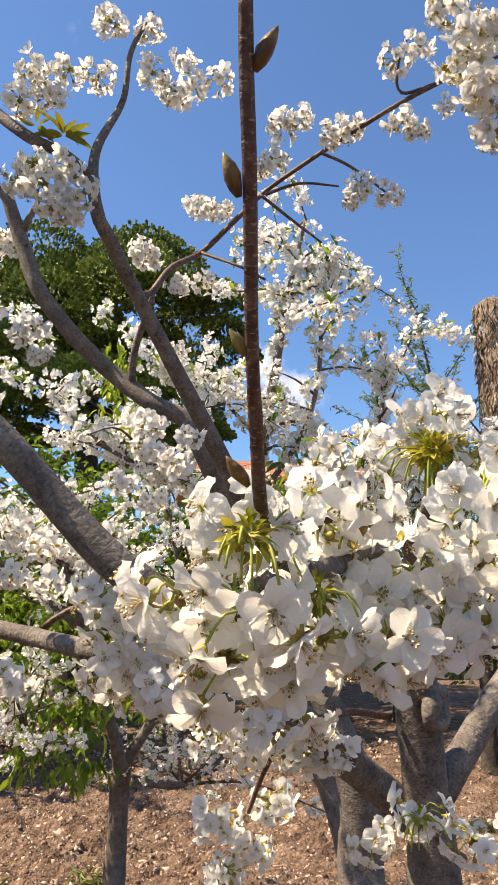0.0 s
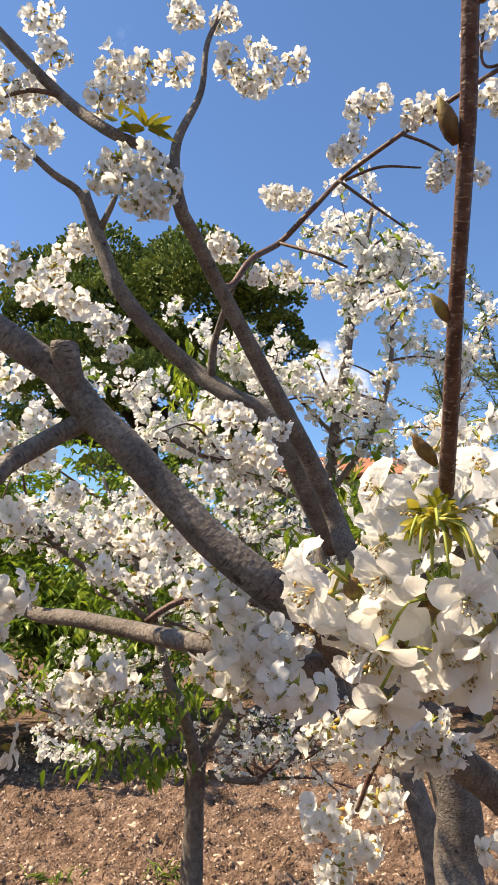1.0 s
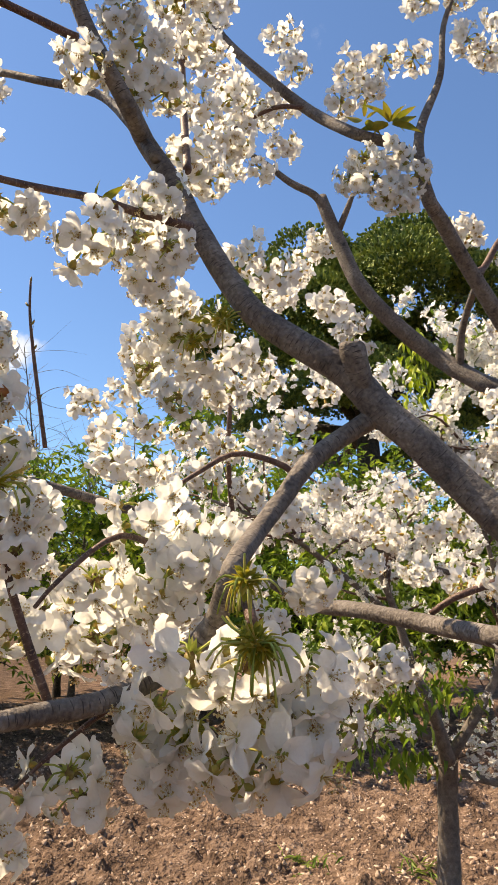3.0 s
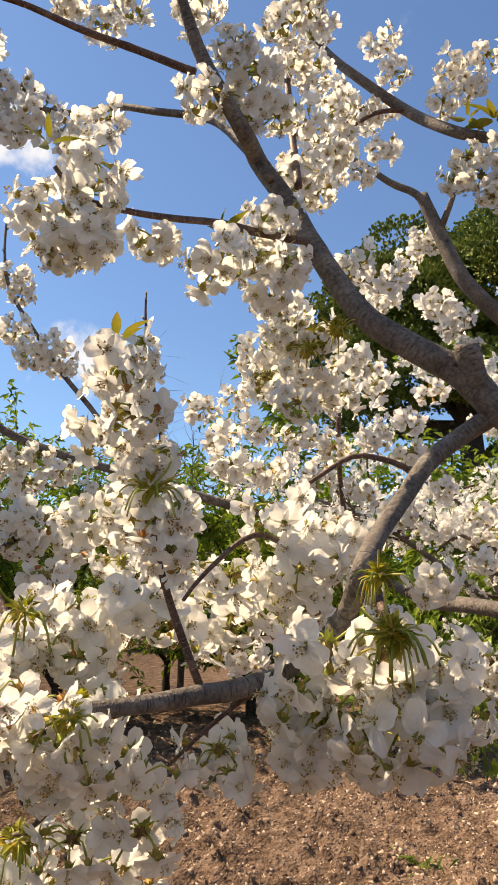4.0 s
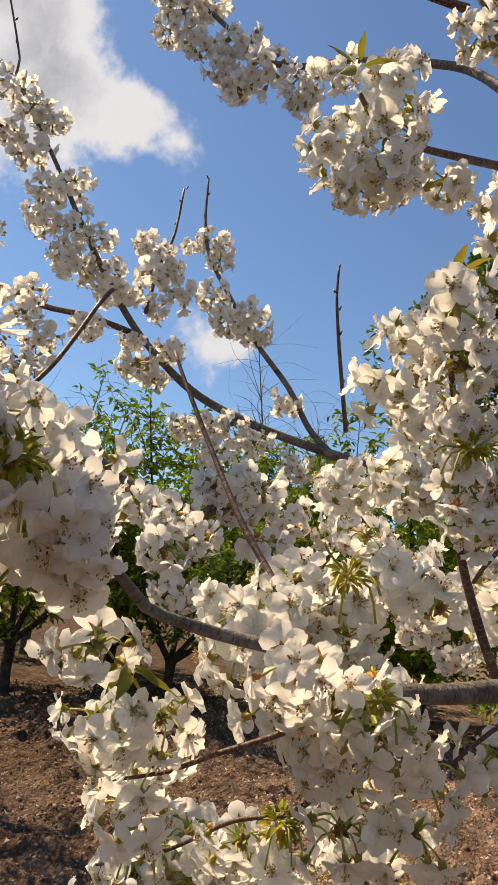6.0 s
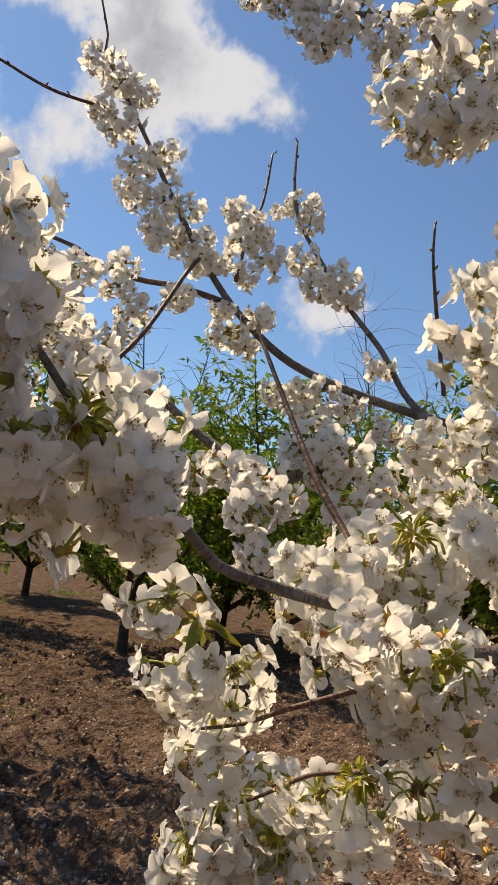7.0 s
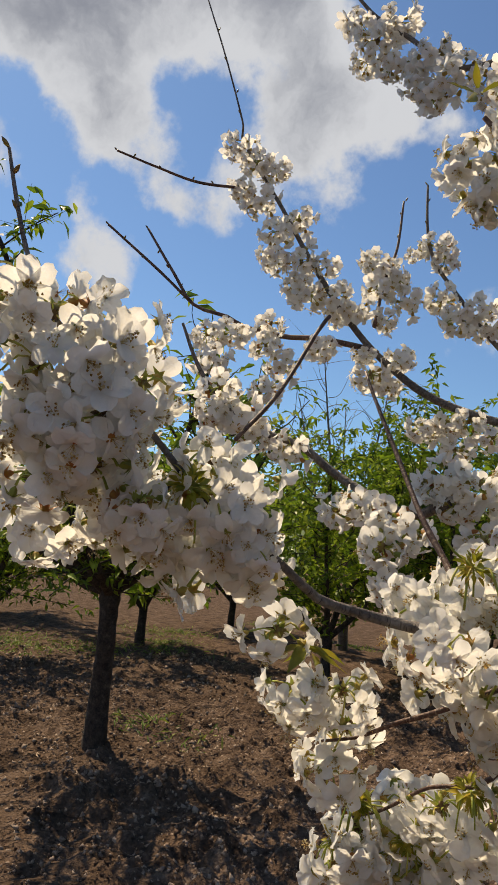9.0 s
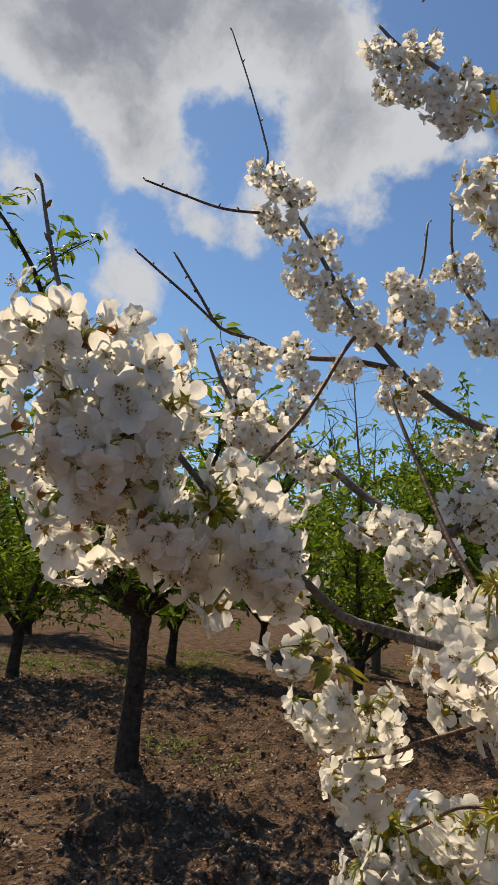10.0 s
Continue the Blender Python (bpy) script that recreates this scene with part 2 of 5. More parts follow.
class Soup:
    """Vertices and faces gathered into one mesh."""
    def __init__(self):
        self.v, self.f, self.n = [], [], 0

    def add(self, v, f):
        v = np.asarray(v, float)
        self.v.append(v)
        self.f.extend([tuple(i + self.n for i in q) for q in f])
        self.n += len(v)

    def add_many(self, v, f):
        """Many copies of one shape: v holds copies x points x 3."""
        n, k = v.shape[:2]
        self.v.append(v.reshape(-1, 3))
        shift = self.n + np.arange(n) * k
        for q in f:
            self.f.extend(map(tuple, (shift[:, None] + np.array(q)[None, :]).tolist()))
        self.n += n * k

    def mesh(self, name, mat, smooth=True):
        return mesh_of(name, np.concatenate(self.v) if self.v else np.zeros((0, 3)), self.f, mat, smooth)


def spline(pts, step):
    """Catmull-Rom through rows of x, y, z, r, one row every step metres or so."""
    p = np.array(pts, float)
    p = np.vstack([2 * p[0] - p[1], p, 2 * p[-1] - p[-2]])
    p[:, 3] = np.maximum(p[:, 3], 0.0008)
    out = []
    for i in range(1, len(p) - 2):
        a, b, c, d = p[i - 1:i + 3]
        n = max(2, int(np.linalg.norm((c - b)[:3]) / step))
        for k in range(n):
            s = k / n
            out.append(0.5 * (2 * b + (c - a) * s + (2 * a - 5 * b + 4 * c - d) * s * s + (3 * b - a - 3 * c + d) * s ** 3))
    out.append(p[-2])
    return np.array(out)


def tube(rows, sides, knobs=0.0, seed=0):
    """A tapered limb along rows of x, y, z, r, with uneven girth and rings."""
    rng = np.random.RandomState(seed)
    c, r = rows[:, :3], rows[:, 3]
    tan = np.gradient(c, axis=0)
    tan /= np.linalg.norm(tan, axis=1)[:, None] + 1e-9
    side = np.cross(tan[0], (0.3, 0.5, 0.81))
    side /= np.linalg.norm(side)
    v = []
    ph = rng.rand(3) * 6.28
    ang = np.arange(sides) * 2 * np.pi / sides
    for i in range(len(c)):
        side = side - tan[i] * (side @ tan[i])
        side /= np.linalg.norm(side)
        up = np.cross(tan[i], side)
        wob = 1 + knobs * (0.5 * np.sin(2 * ang + ph[0] + i * 0.35) + 0.4 * np.sin(3 * ang + ph[1] - i * 0.5) + rng.randn(sides) * 0.45)
        ring = 1 + knobs * 3.0 * max(0.0, rng.randn() - 1.3)
        v.append(c[i] + (r[i] * ring) * wob[:, None] * (np.cos(ang)[:, None] * side + np.sin(ang)[:, None] * up))
    v = np.concatenate(v)
    n = len(c)
    f = [(i * sides + j, i * sides + (j + 1) % sides, (i + 1) * sides + (j + 1) % sides, (i + 1) * sides + j) for i in range(n - 1) for j in range(sides)]
    f.append(tuple(range(sides))[::-1])
    f.append(tuple(range((n - 1) * sides, n * sides)))
    return v, f


def frame_of(axis, spin):
    z = np.asarray(axis, float)
    z = z / np.linalg.norm(z)
    x = np.cross(z, (0.2, 0.9, 0.37) if abs(z[1]) < 0.8 else (1, 0, 0))
    x /= np.linalg.norm(x)
    y = np.cross(z, x)
    a, b = math.cos(spin), math.sin(spin)
    return np.stack([x * a + y * b, y * a - x * b, z], 1)


def petal(rng, length, width, open_, nu, nv):
    """One cupped petal with a notched, ruffled rim, pointing along x."""
    u, s = np.meshgrid(np.linspace(-1, 1, nu + 1), np.linspace(0, 1, nv + 1))
    w = width * 0.5 * np.sin(np.pi * np.clip(0.08 + 0.70 * s ** 1.1, 0, 1)) ** 0.7
    w[0] *= 0.4
    x = length * (s - 0.10 * s * (1 - np.abs(u)) ** 2 * (s > 0.9) - 0.20 * u * u * s ** 3)
    y = w * u
    curl = open_ + rng.randn() * 0.12
    ruffle = (0.0013 * np.sin(u * 4 + rng.rand() * 6) + 0.0008 * np.sin(u * 9 + s * 5 + rng.rand() * 6)) * s * s + rng.randn(*u.shape) * 0.00035
    z = length * (curl * s - 0.28 * s * s * (0.5 + rng.rand() * 0.8)) + width * 0.16 * u * u * np.sin(np.pi * s ** 0.8) + ruffle
    v = np.stack([x, y, z], -1).reshape(-1, 3)
    k = nu + 1
    f = [(i * k + j, i * k + j + 1, (i + 1) * k + j + 1, (i + 1) * k + j) for i in range(nv) for j in range(nu)]
    return v, f


def flower_data(seed, size, fine, openings):
    """A cherry flower that faces +z, its stalk's end 7.5 mm below: petals, stamens and calyx as three soups."""
    rng = np.random.RandomState(seed)
    petals, stamens, calyx = Soup(), Soup(), Soup()
    nu, nv = ((4, 5) if fine else (2, 3))
    openness = openings[seed % len(openings)]
    for k in range(5):
        a = k * 1.2566 + rng.randn() * 0.10
        v, f = petal(rng, size * (0.54 + rng.randn() * 0.03), size * (0.425 + rng.randn() * 0.04), openness + rng.randn() * 0.08, nu, nv)
        c, s = math.cos(a), math.sin(a)
        v = v @ np.array([[c, s, 0], [-s, c, 0], [0, 0, 1]])
        v[:, 2] += 0.0005 * (k % 2)
        petals.add(v, f)
    for k in range(16 if fine else 6):
        a, tilt = rng.rand() * 6.28, 0.15 + rng.rand() * 0.5
        d = np.array([math.cos(a) * math.sin(tilt), math.sin(a) * math.sin(tilt), math.cos(tilt)])
        ln = size * (0.19 + rng.rand() * 0.12)
        th = 0.00026 if fine else 0.0005
        q = frame_of(d, 0)
        p0 = np.array([0, 0, 0.0005])
        tip = p0 + d * ln
        stamens.add([p0 + q[:, 0] * th, p0 - q[:, 0] * th, p0 + q[:, 1] * th, tip], [(0, 1, 3), (1, 2, 3), (2, 0, 3)])
        e = 0.0011 if fine else 0.0012
        stamens.add([tip + q[:, 0] * e, tip - q[:, 0] * e * 0.5 + q[:, 1] * e * 0.87, tip - q[:, 0] * e * 0.5 - q[:, 1] * e * 0.87, tip + d * e * 1.5], [(0, 1, 3), (1, 2, 3), (2, 0, 3), (0, 2, 1)])
    ring = np.arange(5) * 1.2566 + 0.63
    cup = [(0, 0, -0.0075)] + [(0.0026 * math.cos(a), 0.0026 * math.sin(a), -0.0045) for a in ring] + [(0.0032 * math.cos(a), 0.0032 * math.sin(a), 0.0007) for a in ring]
    sep = [(0.0085 * math.cos(a + 0.63), 0.0085 * math.sin(a + 0.63), -0.0045) for a in ring]
    fs = [(0, 1 + (k + 1) % 5, 1 + k) for k in range(5)] + [(1 + k, 1 + (k + 1) % 5, 6 + (k + 1) % 5, 6 + k) for k in range(5)]
    fs.append((10, 9, 8, 7, 6))
    if fine:
        fs += [(6 + k, 6 + (k + 1) % 5, 11 + k) for k in range(5)]
    calyx.add(cup + sep, fs)
    return petals, stamens, calyx


def flower_mesh(soups):
    v, f, slots, n = [], [], [], 0
    for i, s in enumerate(soups):
        v.append(np.concatenate(s.v))
        f += [tuple(k + n for k in q) for q in s.f]
        slots += [i] * len(s.f)
        n += s.n
    return mesh_of("flower", np.concatenate(v), f, [PETAL, STAMEN, CALYX], True, slots)


def leaf_blade(rng, length, width, droop=0.3, n=4):
    """A folded, pointed leaf along x."""
    if n == 1:
        v = np.array([(0, 0, 0), (0.45 * length, -0.5 * width, 0.2 * width), (length, 0, -droop * length), (0.45 * length, 0.5 * width, 0.2 * width)])
        return v, [(0, 1, 2), (0, 2, 3)]
    v, f = [], []
    for i in range(n + 1):
        s = i / n
        w = width * 0.5 * math.sin(math.pi * (0.06 + 0.94 * s) ** 0.8) * (1 if i < n else 0.1)
        z = length * (-droop * s * s)
        v += [(length * s, -w, z + w * 0.5), (length * s, 0, z), (length * s, w, z + w * 0.5)]
    for i in range(n):
        a = i * 3
        f += [(a, a + 1, a + 4, a + 3), (a + 1, a + 2, a + 5, a + 4)]
    v = np.array(v)
    v[:, 2] += rng.randn(len(v)) * length * 0.012
    return v, f


def umbel_layout(seed, count, fine, reach, hang, kinds):
    """Where the flowers of an umbel sit round its spur, and the stalks that carry them."""
    rng = np.random.RandomState(seed)
    stalks, spots = Soup(), []
    for k in range(count):
        zc = (0.55 if hang else 0.8) - (1.4 if hang else 1.6) * (k + 0.5) / count
        a = k * 2.39996 + rng.rand() * 0.6
        flat = math.sqrt(max(0.02, 1 - zc * zc))
        d = np.array([math.cos(a) * flat, math.sin(a) * flat, zc])
        at = d * reach * (0.75 + rng.rand() * 0.5) + np.array([0, 0, -0.12 * hang * reach])
        face = d + rng.randn(3) * 0.3 + np.array([0, 0, -0.75 * hang])
        m = frame_of(face, rng.rand() * 6.28)
        s = 0.88 + rng.rand() * 0.24
        spots.append((rng.randint(kinds), m, at, s))
        base = at + m @ np.array((0, 0, -0.0074 * s))
        mid = base * 0.55 + np.array([0, 0, 0.3 * hang * reach]) + rng.randn(3) * 0.002
        rows = spline([(0, 0, 0, 0.0007), (*mid, 0.0007), (*base, 0.0011)], 0.011 if fine else 0.03)
        stalks.add(*tube(rows, 4 if fine else 3))
    green = len(stalks.f)
    stalks.add(*tube(spline([(0, 0, 0.006, 0.002), (0, 0, 0.002, 0.0046), (0.001, 0, -0.003, 0.004), (0, 0, -0.006, 0.001)], 0.003), 6, 0.15, seed))
    for k in range(7 if fine else 4):
        v, f = leaf_blade(rng, 0.007 + rng.rand() * 0.005, 0.005, -0.2, 2)
        m = frame_of(rng.randn(3), rng.rand() * 6)
        stalks.add((v @ np.array([[0, 0, 1], [0, 1, 0], [-1, 0, 0]])) @ m.T, f)
    brown = len(stalks.f)
    for k in range(8 if fine else 4):
        v, f = leaf_blade(rng, 0.009 + rng.rand() * 0.007, 0.005, -0.2, 2)
        m = frame_of(rng.randn(3) * 0.6 + np.array([0, 0, 0.6]), rng.rand() * 6)
        stalks.add((v @ np.array([[0, 0, 1], [0, 1, 0], [-1, 0, 0]])) @ m.T, f)
    stalks.slots = [1 if green <= i < brown else 0 for i in range(len(stalks.f))]
    return stalks, spots


OPEN_NEAR, OPEN_BALL, OPEN_MID = (-0.05, 0.1, 0.2, 0.35, 0.6), (0.1, 0.3, 0.5, 0.8), (0.2, 0.45, 0.7, 1.0)
FLOWERS = {"near": [flower_data(100 + i, 0.0365, True, OPEN_NEAR) for i in range(16)], "ball": [flower_data(300 + i, 0.0295, True, OPEN_BALL) for i in range(12)], "mid": [flower_data(200 + i, 0.028, False, OPEN_MID) for i in range(12)]}
FLOWER_MESHES = {k: [flower_mesh(s) for s in v] for k, v in FLOWERS.items()}
UMBELS = {"near": [umbel_layout(10 + i, 7 + i % 3, True, 0.028, 0.5, 16) for i in range(9)], "ball": [umbel_layout(70 + i, 9 + i % 4, True, 0.0225, 0.35, 12) for i in range(8)], "mid": [umbel_layout(40 + i, 13 + i % 4, False, 0.0235, 0.2, 12) for i in range(9)]}
STALK_MESHES = {k: [mesh_of("stalks", np.concatenate(s.v), s.f, [STALK, BUD], True, s.slots) for s, _ in v] for k, v in UMBELS.items()}


# ---- ground ----
def ground_height(x, y):
    near = math.exp(-((x + 2.5) ** 2 + (y - 4) ** 2) / 160)
    h = 0.05 * noise.noise((x * 0.5, y * 0.5, 0)) + 0.035 * noise.noise((x * 1.7, y * 1.7, 3)) + 0.05 * abs(noise.noise((x * 4.5, y * 4.5, 7))) + 0.03 * noise.noise((x * 11, y * 11, 2))
    for size, rise in ((0.15, 0.085), (0.07, 0.055)):
        d = noise.voronoi((x / size + 0.8 * noise.noise((x * 9, y * 9, 6)), y / size, 0.0))[0][0]
        h += rise * max(0.0, 1 - 1.9 * d * d) * (0.5 + noise.noise((x * 2.3, y * 2.3, 9)))
    h += 0.012 * noise.noise((x * 37, y * 37, 8))
    return h * near - 0.02


def make_ground():
    def ticks(lo, hi, a, b, fine):
        out, s, step = list(np.arange(a, b, fine)), b, fine
        while s < hi:
            out.append(s)
            step *= 1.2
            s += step
        out.append(hi)
        s, step, low = a, fine, []
        while s > lo:
            step *= 1.2
            s -= step
            low.append(max(s, lo))
        return sorted(set(low)) + out
    xs, ys = ticks(-1500, 1500, -7.4, 1.2, 0.025), ticks(-1500, 1500, 1.2, 7.6, 0.025)
    v = [(x, y, ground_height(x, y)) for y in ys for x in xs]
    k = len(xs)
    f = [(j * k + i, j * k + i + 1, (j + 1) * k + i + 1, (j + 1) * k + i) for j in range(len(ys) - 1) for i in range(k - 1)]
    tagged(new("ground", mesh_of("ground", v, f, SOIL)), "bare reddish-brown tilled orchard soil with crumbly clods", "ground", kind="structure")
    rng = np.random.RandomState(5)
    soup = Soup()
    base = np.array([(1, 0, 0), (-1, 0, 0), (0, 1, 0), (0, -1, 0), (0, 0, 1), (0, 0, -1)], float)
    tri = [(0, 2, 4), (2, 1, 4), (1, 3, 4), (3, 0, 4), (2, 0, 5), (1, 2, 5), (3, 1, 5), (0, 3, 5)]
    n = 95000
    ang, dist = rng.uniform(-0.42, 1.75, n), 2.5 + 8.5 * rng.rand(n) ** 1.25
    x, y = -0.1 - np.sin(ang) * dist, 0.1 + np.cos(ang) * dist
    patch = np.array([noise.noise((a * 1.3, c * 1.3, 4)) for a, c in zip(x, y)])
    s = (0.005 + 0.025 * rng.rand(n) ** 3.0) * (0.85 + 0.5 * patch) * (0.8 + dist * 0.05)
    z = np.array([ground_height(a, c) for a, c in zip(x, y)]) - s * 0.3
    m = np.stack([np.array(frame_of(k, 0)).T for k in rng.randn(n, 3)])
    v = base[None] * (1 + rng.randn(n, len(base), 1) * 0.3) * (s[:, None, None] * np.array([1.0, 0.85, 0.75]))
    soup.add_many(np.einsum("nkc,ncd->nkd", v, m) + np.stack([x, y, z], 1)[:, None, :], tri)
    tagged(new("soil_clods", soup.mesh("soil_clods", CLOD)), "loose crumbly clods of reddish-brown soil", "soil", kind="stuff")


make_ground()


# ---- the blossoming cherry tree ----
tree = tagged(new("cherry_tree"), "blossoming cherry tree with grey bark and dense white flowers", "tree")
tree.location = (0.22, 1.4, 0)
BASE = np.array((0.22, 1.4, 0))
umbel_count = 0
rest = [Soup() for _ in range(4)]
rest_slots = []
pick = np.random.RandomState(77)


def branch(name, kind, rows):
    """A limb or twig of the cherry tree through rows of x, y, z and radius."""
    thick = kind != "twig"
    r = spline(rows, 0.016 if thick else 0.012)
    r[:, :3] -= BASE
    v, f = tube(r, 14 if thick else 8, 0.02 if thick else 0.04, len(rows) * 7 + int(rows[0][0] * 1000) % 97)
    big = max(p[3] for p in rows) > 0.0065
    me = mesh_of(name, v, f, BARK if big else TWIG_BARK)
    sides = len(v) // len(r)
    run = np.concatenate([[0], np.cumsum(np.linalg.norm(np.diff(r[:, :3], axis=0), axis=1))]) + rows[0][0]
    girth = np.stack([np.outer(r[:, 3], np.abs(np.arange(sides) - sides / 2) * 6.2832 / sides), np.repeat(run[:, None], sides, 1), np.zeros((len(r), sides))], 2)
    me.attributes.new("girth", "FLOAT_VECTOR", "POINT").data.foreach_set("vector", girth.reshape(-1))
    return part(kind, me, tree)


def blossoms(grade, places):
    """Umbels on their spurs at rows of x, y, z and size: each flower an object while they can be counted."""
    global umbel_count
    for x, y, z, s in places:
        which = pick.randint(len(UMBELS[grade]))
        stalks, spots = UMBELS[grade][which]
        s *= pick.uniform(0.92, 1.1)
        turn = Euler((pick.uniform(-0.3, 0.3), pick.uniform(-0.3, 0.3), pick.uniform(0, 6.28))).to_matrix()
        at = Vector((x, y, z)) - Vector(BASE)
        if umbel_count < 300:
            umbel_count += 1
            ob = part("umbel", STALK_MESHES[grade][which], tree)
            ob.matrix_basis = Matrix.Translation(at) @ turn.to_4x4() @ Matrix.Diagonal((s, s, s, 1))
            for kind, m, p, fs in spots:
                fl = part("flower", FLOWER_MESHES[grade][kind], ob)
                fl.matrix_basis = Matrix.Translation(Vector(p)) @ Matrix(m.tolist()).to_4x4() @ Matrix.Diagonal((fs, fs, fs, 1))
        else:
            t = np.array(turn) * s
            rest[3].add(np.concatenate(stalks.v) @ t.T + np.array(at), stalks.f)
            rest_slots.extend(stalks.slots)
            for kind, m, p, fs in spots:
                for soup, src in zip(rest, FLOWERS[grade][kind]):
                    soup.add((np.concatenate(src.v) * fs @ m.T + p) @ t.T + np.array(at), src.f)


branch('leader', 'trunk', [(0.22, 1.4, -0.05, 0.0731), (0.22, 1.38, 0.5, 0.0568), (0.215, 1.32, 0.95, 0.0456), (0.214, 1.29, 1.187, 0.037), (0.205, 1.261, 1.299, 0.0318), (0.192, 1.223, 1.442, 0.0292), (0.182, 1.124, 1.547, 0.0215), (0.165, 0.976, 1.593, 0.0163), (0.126, 0.782, 1.612, 0.012), (0.079, 0.642, 1.581, 0.0077), (0.044, 0.572, 1.562, 0.0052), (0.019, 0.543, 1.568, 0.0039)])
branch('back_leader', 'limb', [(0.21, 1.39, 0.45, 0.05), (0.18, 1.65, 0.8, 0.05), (0.152, 1.844, 1.024, 0.05), (0.153, 1.826, 1.178, 0.045), (0.065, 1.787, 1.427, 0.0301), (-0.04, 1.723, 1.649, 0.0258), (-0.075, 1.724, 1.749, 0.0206), (-0.119, 1.649, 1.856, 0.0198), (-0.188, 1.517, 1.987, 0.0172), (-0.231, 1.438, 2.068, 0.0155), (-0.269, 1.364, 2.14, 0.0138), (-0.297, 1.296, 2.198, 0.0129), (-0.313, 1.26, 2.235, 0.012), (-0.319, 1.252, 2.344, 0.0086), (-0.284, 1.284, 2.476, 0.006), (-0.271, 1.275, 2.575, 0.0052), (-0.234, 1.275, 2.665, 0.0034)])
branch('right_limb', 'limb', [(0.207, 1.265, 1.284, 0.0228), (0.243, 1.276, 1.333, 0.0213), (0.283, 1.297, 1.383, 0.0205), (0.347, 1.334, 1.459, 0.019), (0.47, 1.413, 1.589, 0.0152), (0.569, 1.521, 1.8, 0.0122), (0.585, 1.612, 2.056, 0.0091)])
branch('long_limb', 'limb', [(0.199, 1.292, 1.256, 0.0251), (0.157, 1.288, 1.299, 0.0243), (0.092, 1.238, 1.355, 0.0228), (0.024, 1.144, 1.423, 0.0213), (-0.04, 1.028, 1.493, 0.0205), (-0.085, 0.93, 1.543, 0.0198), (-0.115, 0.884, 1.565, 0.019), (-0.166, 0.873, 1.606, 0.0182), (-0.212, 0.866, 1.655, 0.0175), (-0.256, 0.85, 1.704, 0.0175), (-0.288, 0.837, 1.735, 0.0175), (-0.314, 0.822, 1.77, 0.0167), (-0.357, 0.803, 1.8, 0.0152), (-0.409, 0.792, 1.842, 0.0144), (-0.445, 0.786, 1.894, 0.0137), (-0.476, 0.773, 1.953, 0.0129), (-0.502, 0.755, 2.01, 0.0122), (-0.528, 0.74, 2.055, 0.0114), (-0.505, 0.675, 2.047, 0.0099), (-0.531, 0.629, 2.121, 0.0084), (-0.538, 0.603, 2.166, 0.0068), (-0.543, 0.58, 2.215, 0.0046)])
branch('stub', 'limb', [(-0.296, 0.832, 1.744, 0.011), (-0.301, 0.813, 1.769, 0.0127), (-0.303, 0.803, 1.788, 0.014), (-0.303, 0.801, 1.795, 0.0119)])
branch('fork_limb', 'limb', [(-0.079, 1.866, 1.694, 0.028), (-0.119, 1.811, 1.776, 0.027), (-0.153, 1.757, 1.856, 0.026), (-0.183, 1.72, 1.919, 0.024), (-0.217, 1.704, 1.98, 0.021), (-0.297, 1.689, 2.019, 0.02), (-0.391, 1.693, 2.093, 0.02), (-0.469, 1.649, 2.165, 0.019), (-0.539, 1.602, 2.257, 0.018), (-0.582, 1.587, 2.366, 0.017), (-0.605, 1.565, 2.44, 0.0148), (-0.616, 1.559, 2.475, 0.0142)])
branch('fork_shoot_a', 'limb', [(-0.598, 1.572, 2.426, 0.01), (-0.623, 1.541, 2.471, 0.009), (-0.672, 1.507, 2.499, 0.008), (-0.728, 1.455, 2.543, 0.006), (-0.808, 1.375, 2.581, 0.004)])
branch('fork_shoot_b', 'limb', [(-0.581, 1.581, 2.392, 0.008), (-0.555, 1.564, 2.428, 0.007), (-0.535, 1.552, 2.46, 0.005)])
branch('upper_limb', 'limb', [(-0.314, 1.257, 2.289, 0.0074), (-0.356, 1.215, 2.313, 0.009), (-0.409, 1.174, 2.322, 0.0098), (-0.49, 1.182, 2.395, 0.0098), (-0.561, 1.151, 2.465, 0.009), (-0.627, 1.121, 2.538, 0.0082), (-0.657, 1.098, 2.589, 0.0066), (-0.681, 1.073, 2.658, 0.0049)])
branch('upper_shoot', 'twig', [(-0.499, 1.176, 2.405, 0.005), (-0.555, 1.157, 2.409, 0.004), (-0.629, 1.132, 2.368, 0.0025)])
branch('arched_branch', 'limb', [(-0.271, 1.376, 2.135, 0.0058), (-0.25, 1.431, 2.158, 0.0065), (-0.217, 1.467, 2.23, 0.0065), (-0.167, 1.55, 2.31, 0.0061), (-0.093, 1.554, 2.39, 0.0058), (-0.012, 1.56, 2.474, 0.005), (0.186, 1.389, 2.495, 0.0047), (0.316, 1.363, 2.553, 0.0043), (0.427, 1.358, 2.601, 0.0036), (0.534, 1.355, 2.644, 0.0029)])
branch('arched_side_a', 'twig', [(-0.17, 1.546, 2.306, 0.004), (-0.087, 1.495, 2.246, 0.003), (-0.029, 1.488, 2.209, 0.0025)])
branch('arched_side_b', 'twig', [(0.088, 1.433, 2.456, 0.0035), (0.143, 1.435, 2.425, 0.003), (0.22, 1.445, 2.364, 0.002)])
branch('arched_side_c', 'twig', [(-0.028, 1.481, 2.398, 0.0035), (0.042, 1.463, 2.409, 0.003), (0.121, 1.452, 2.392, 0.002)])
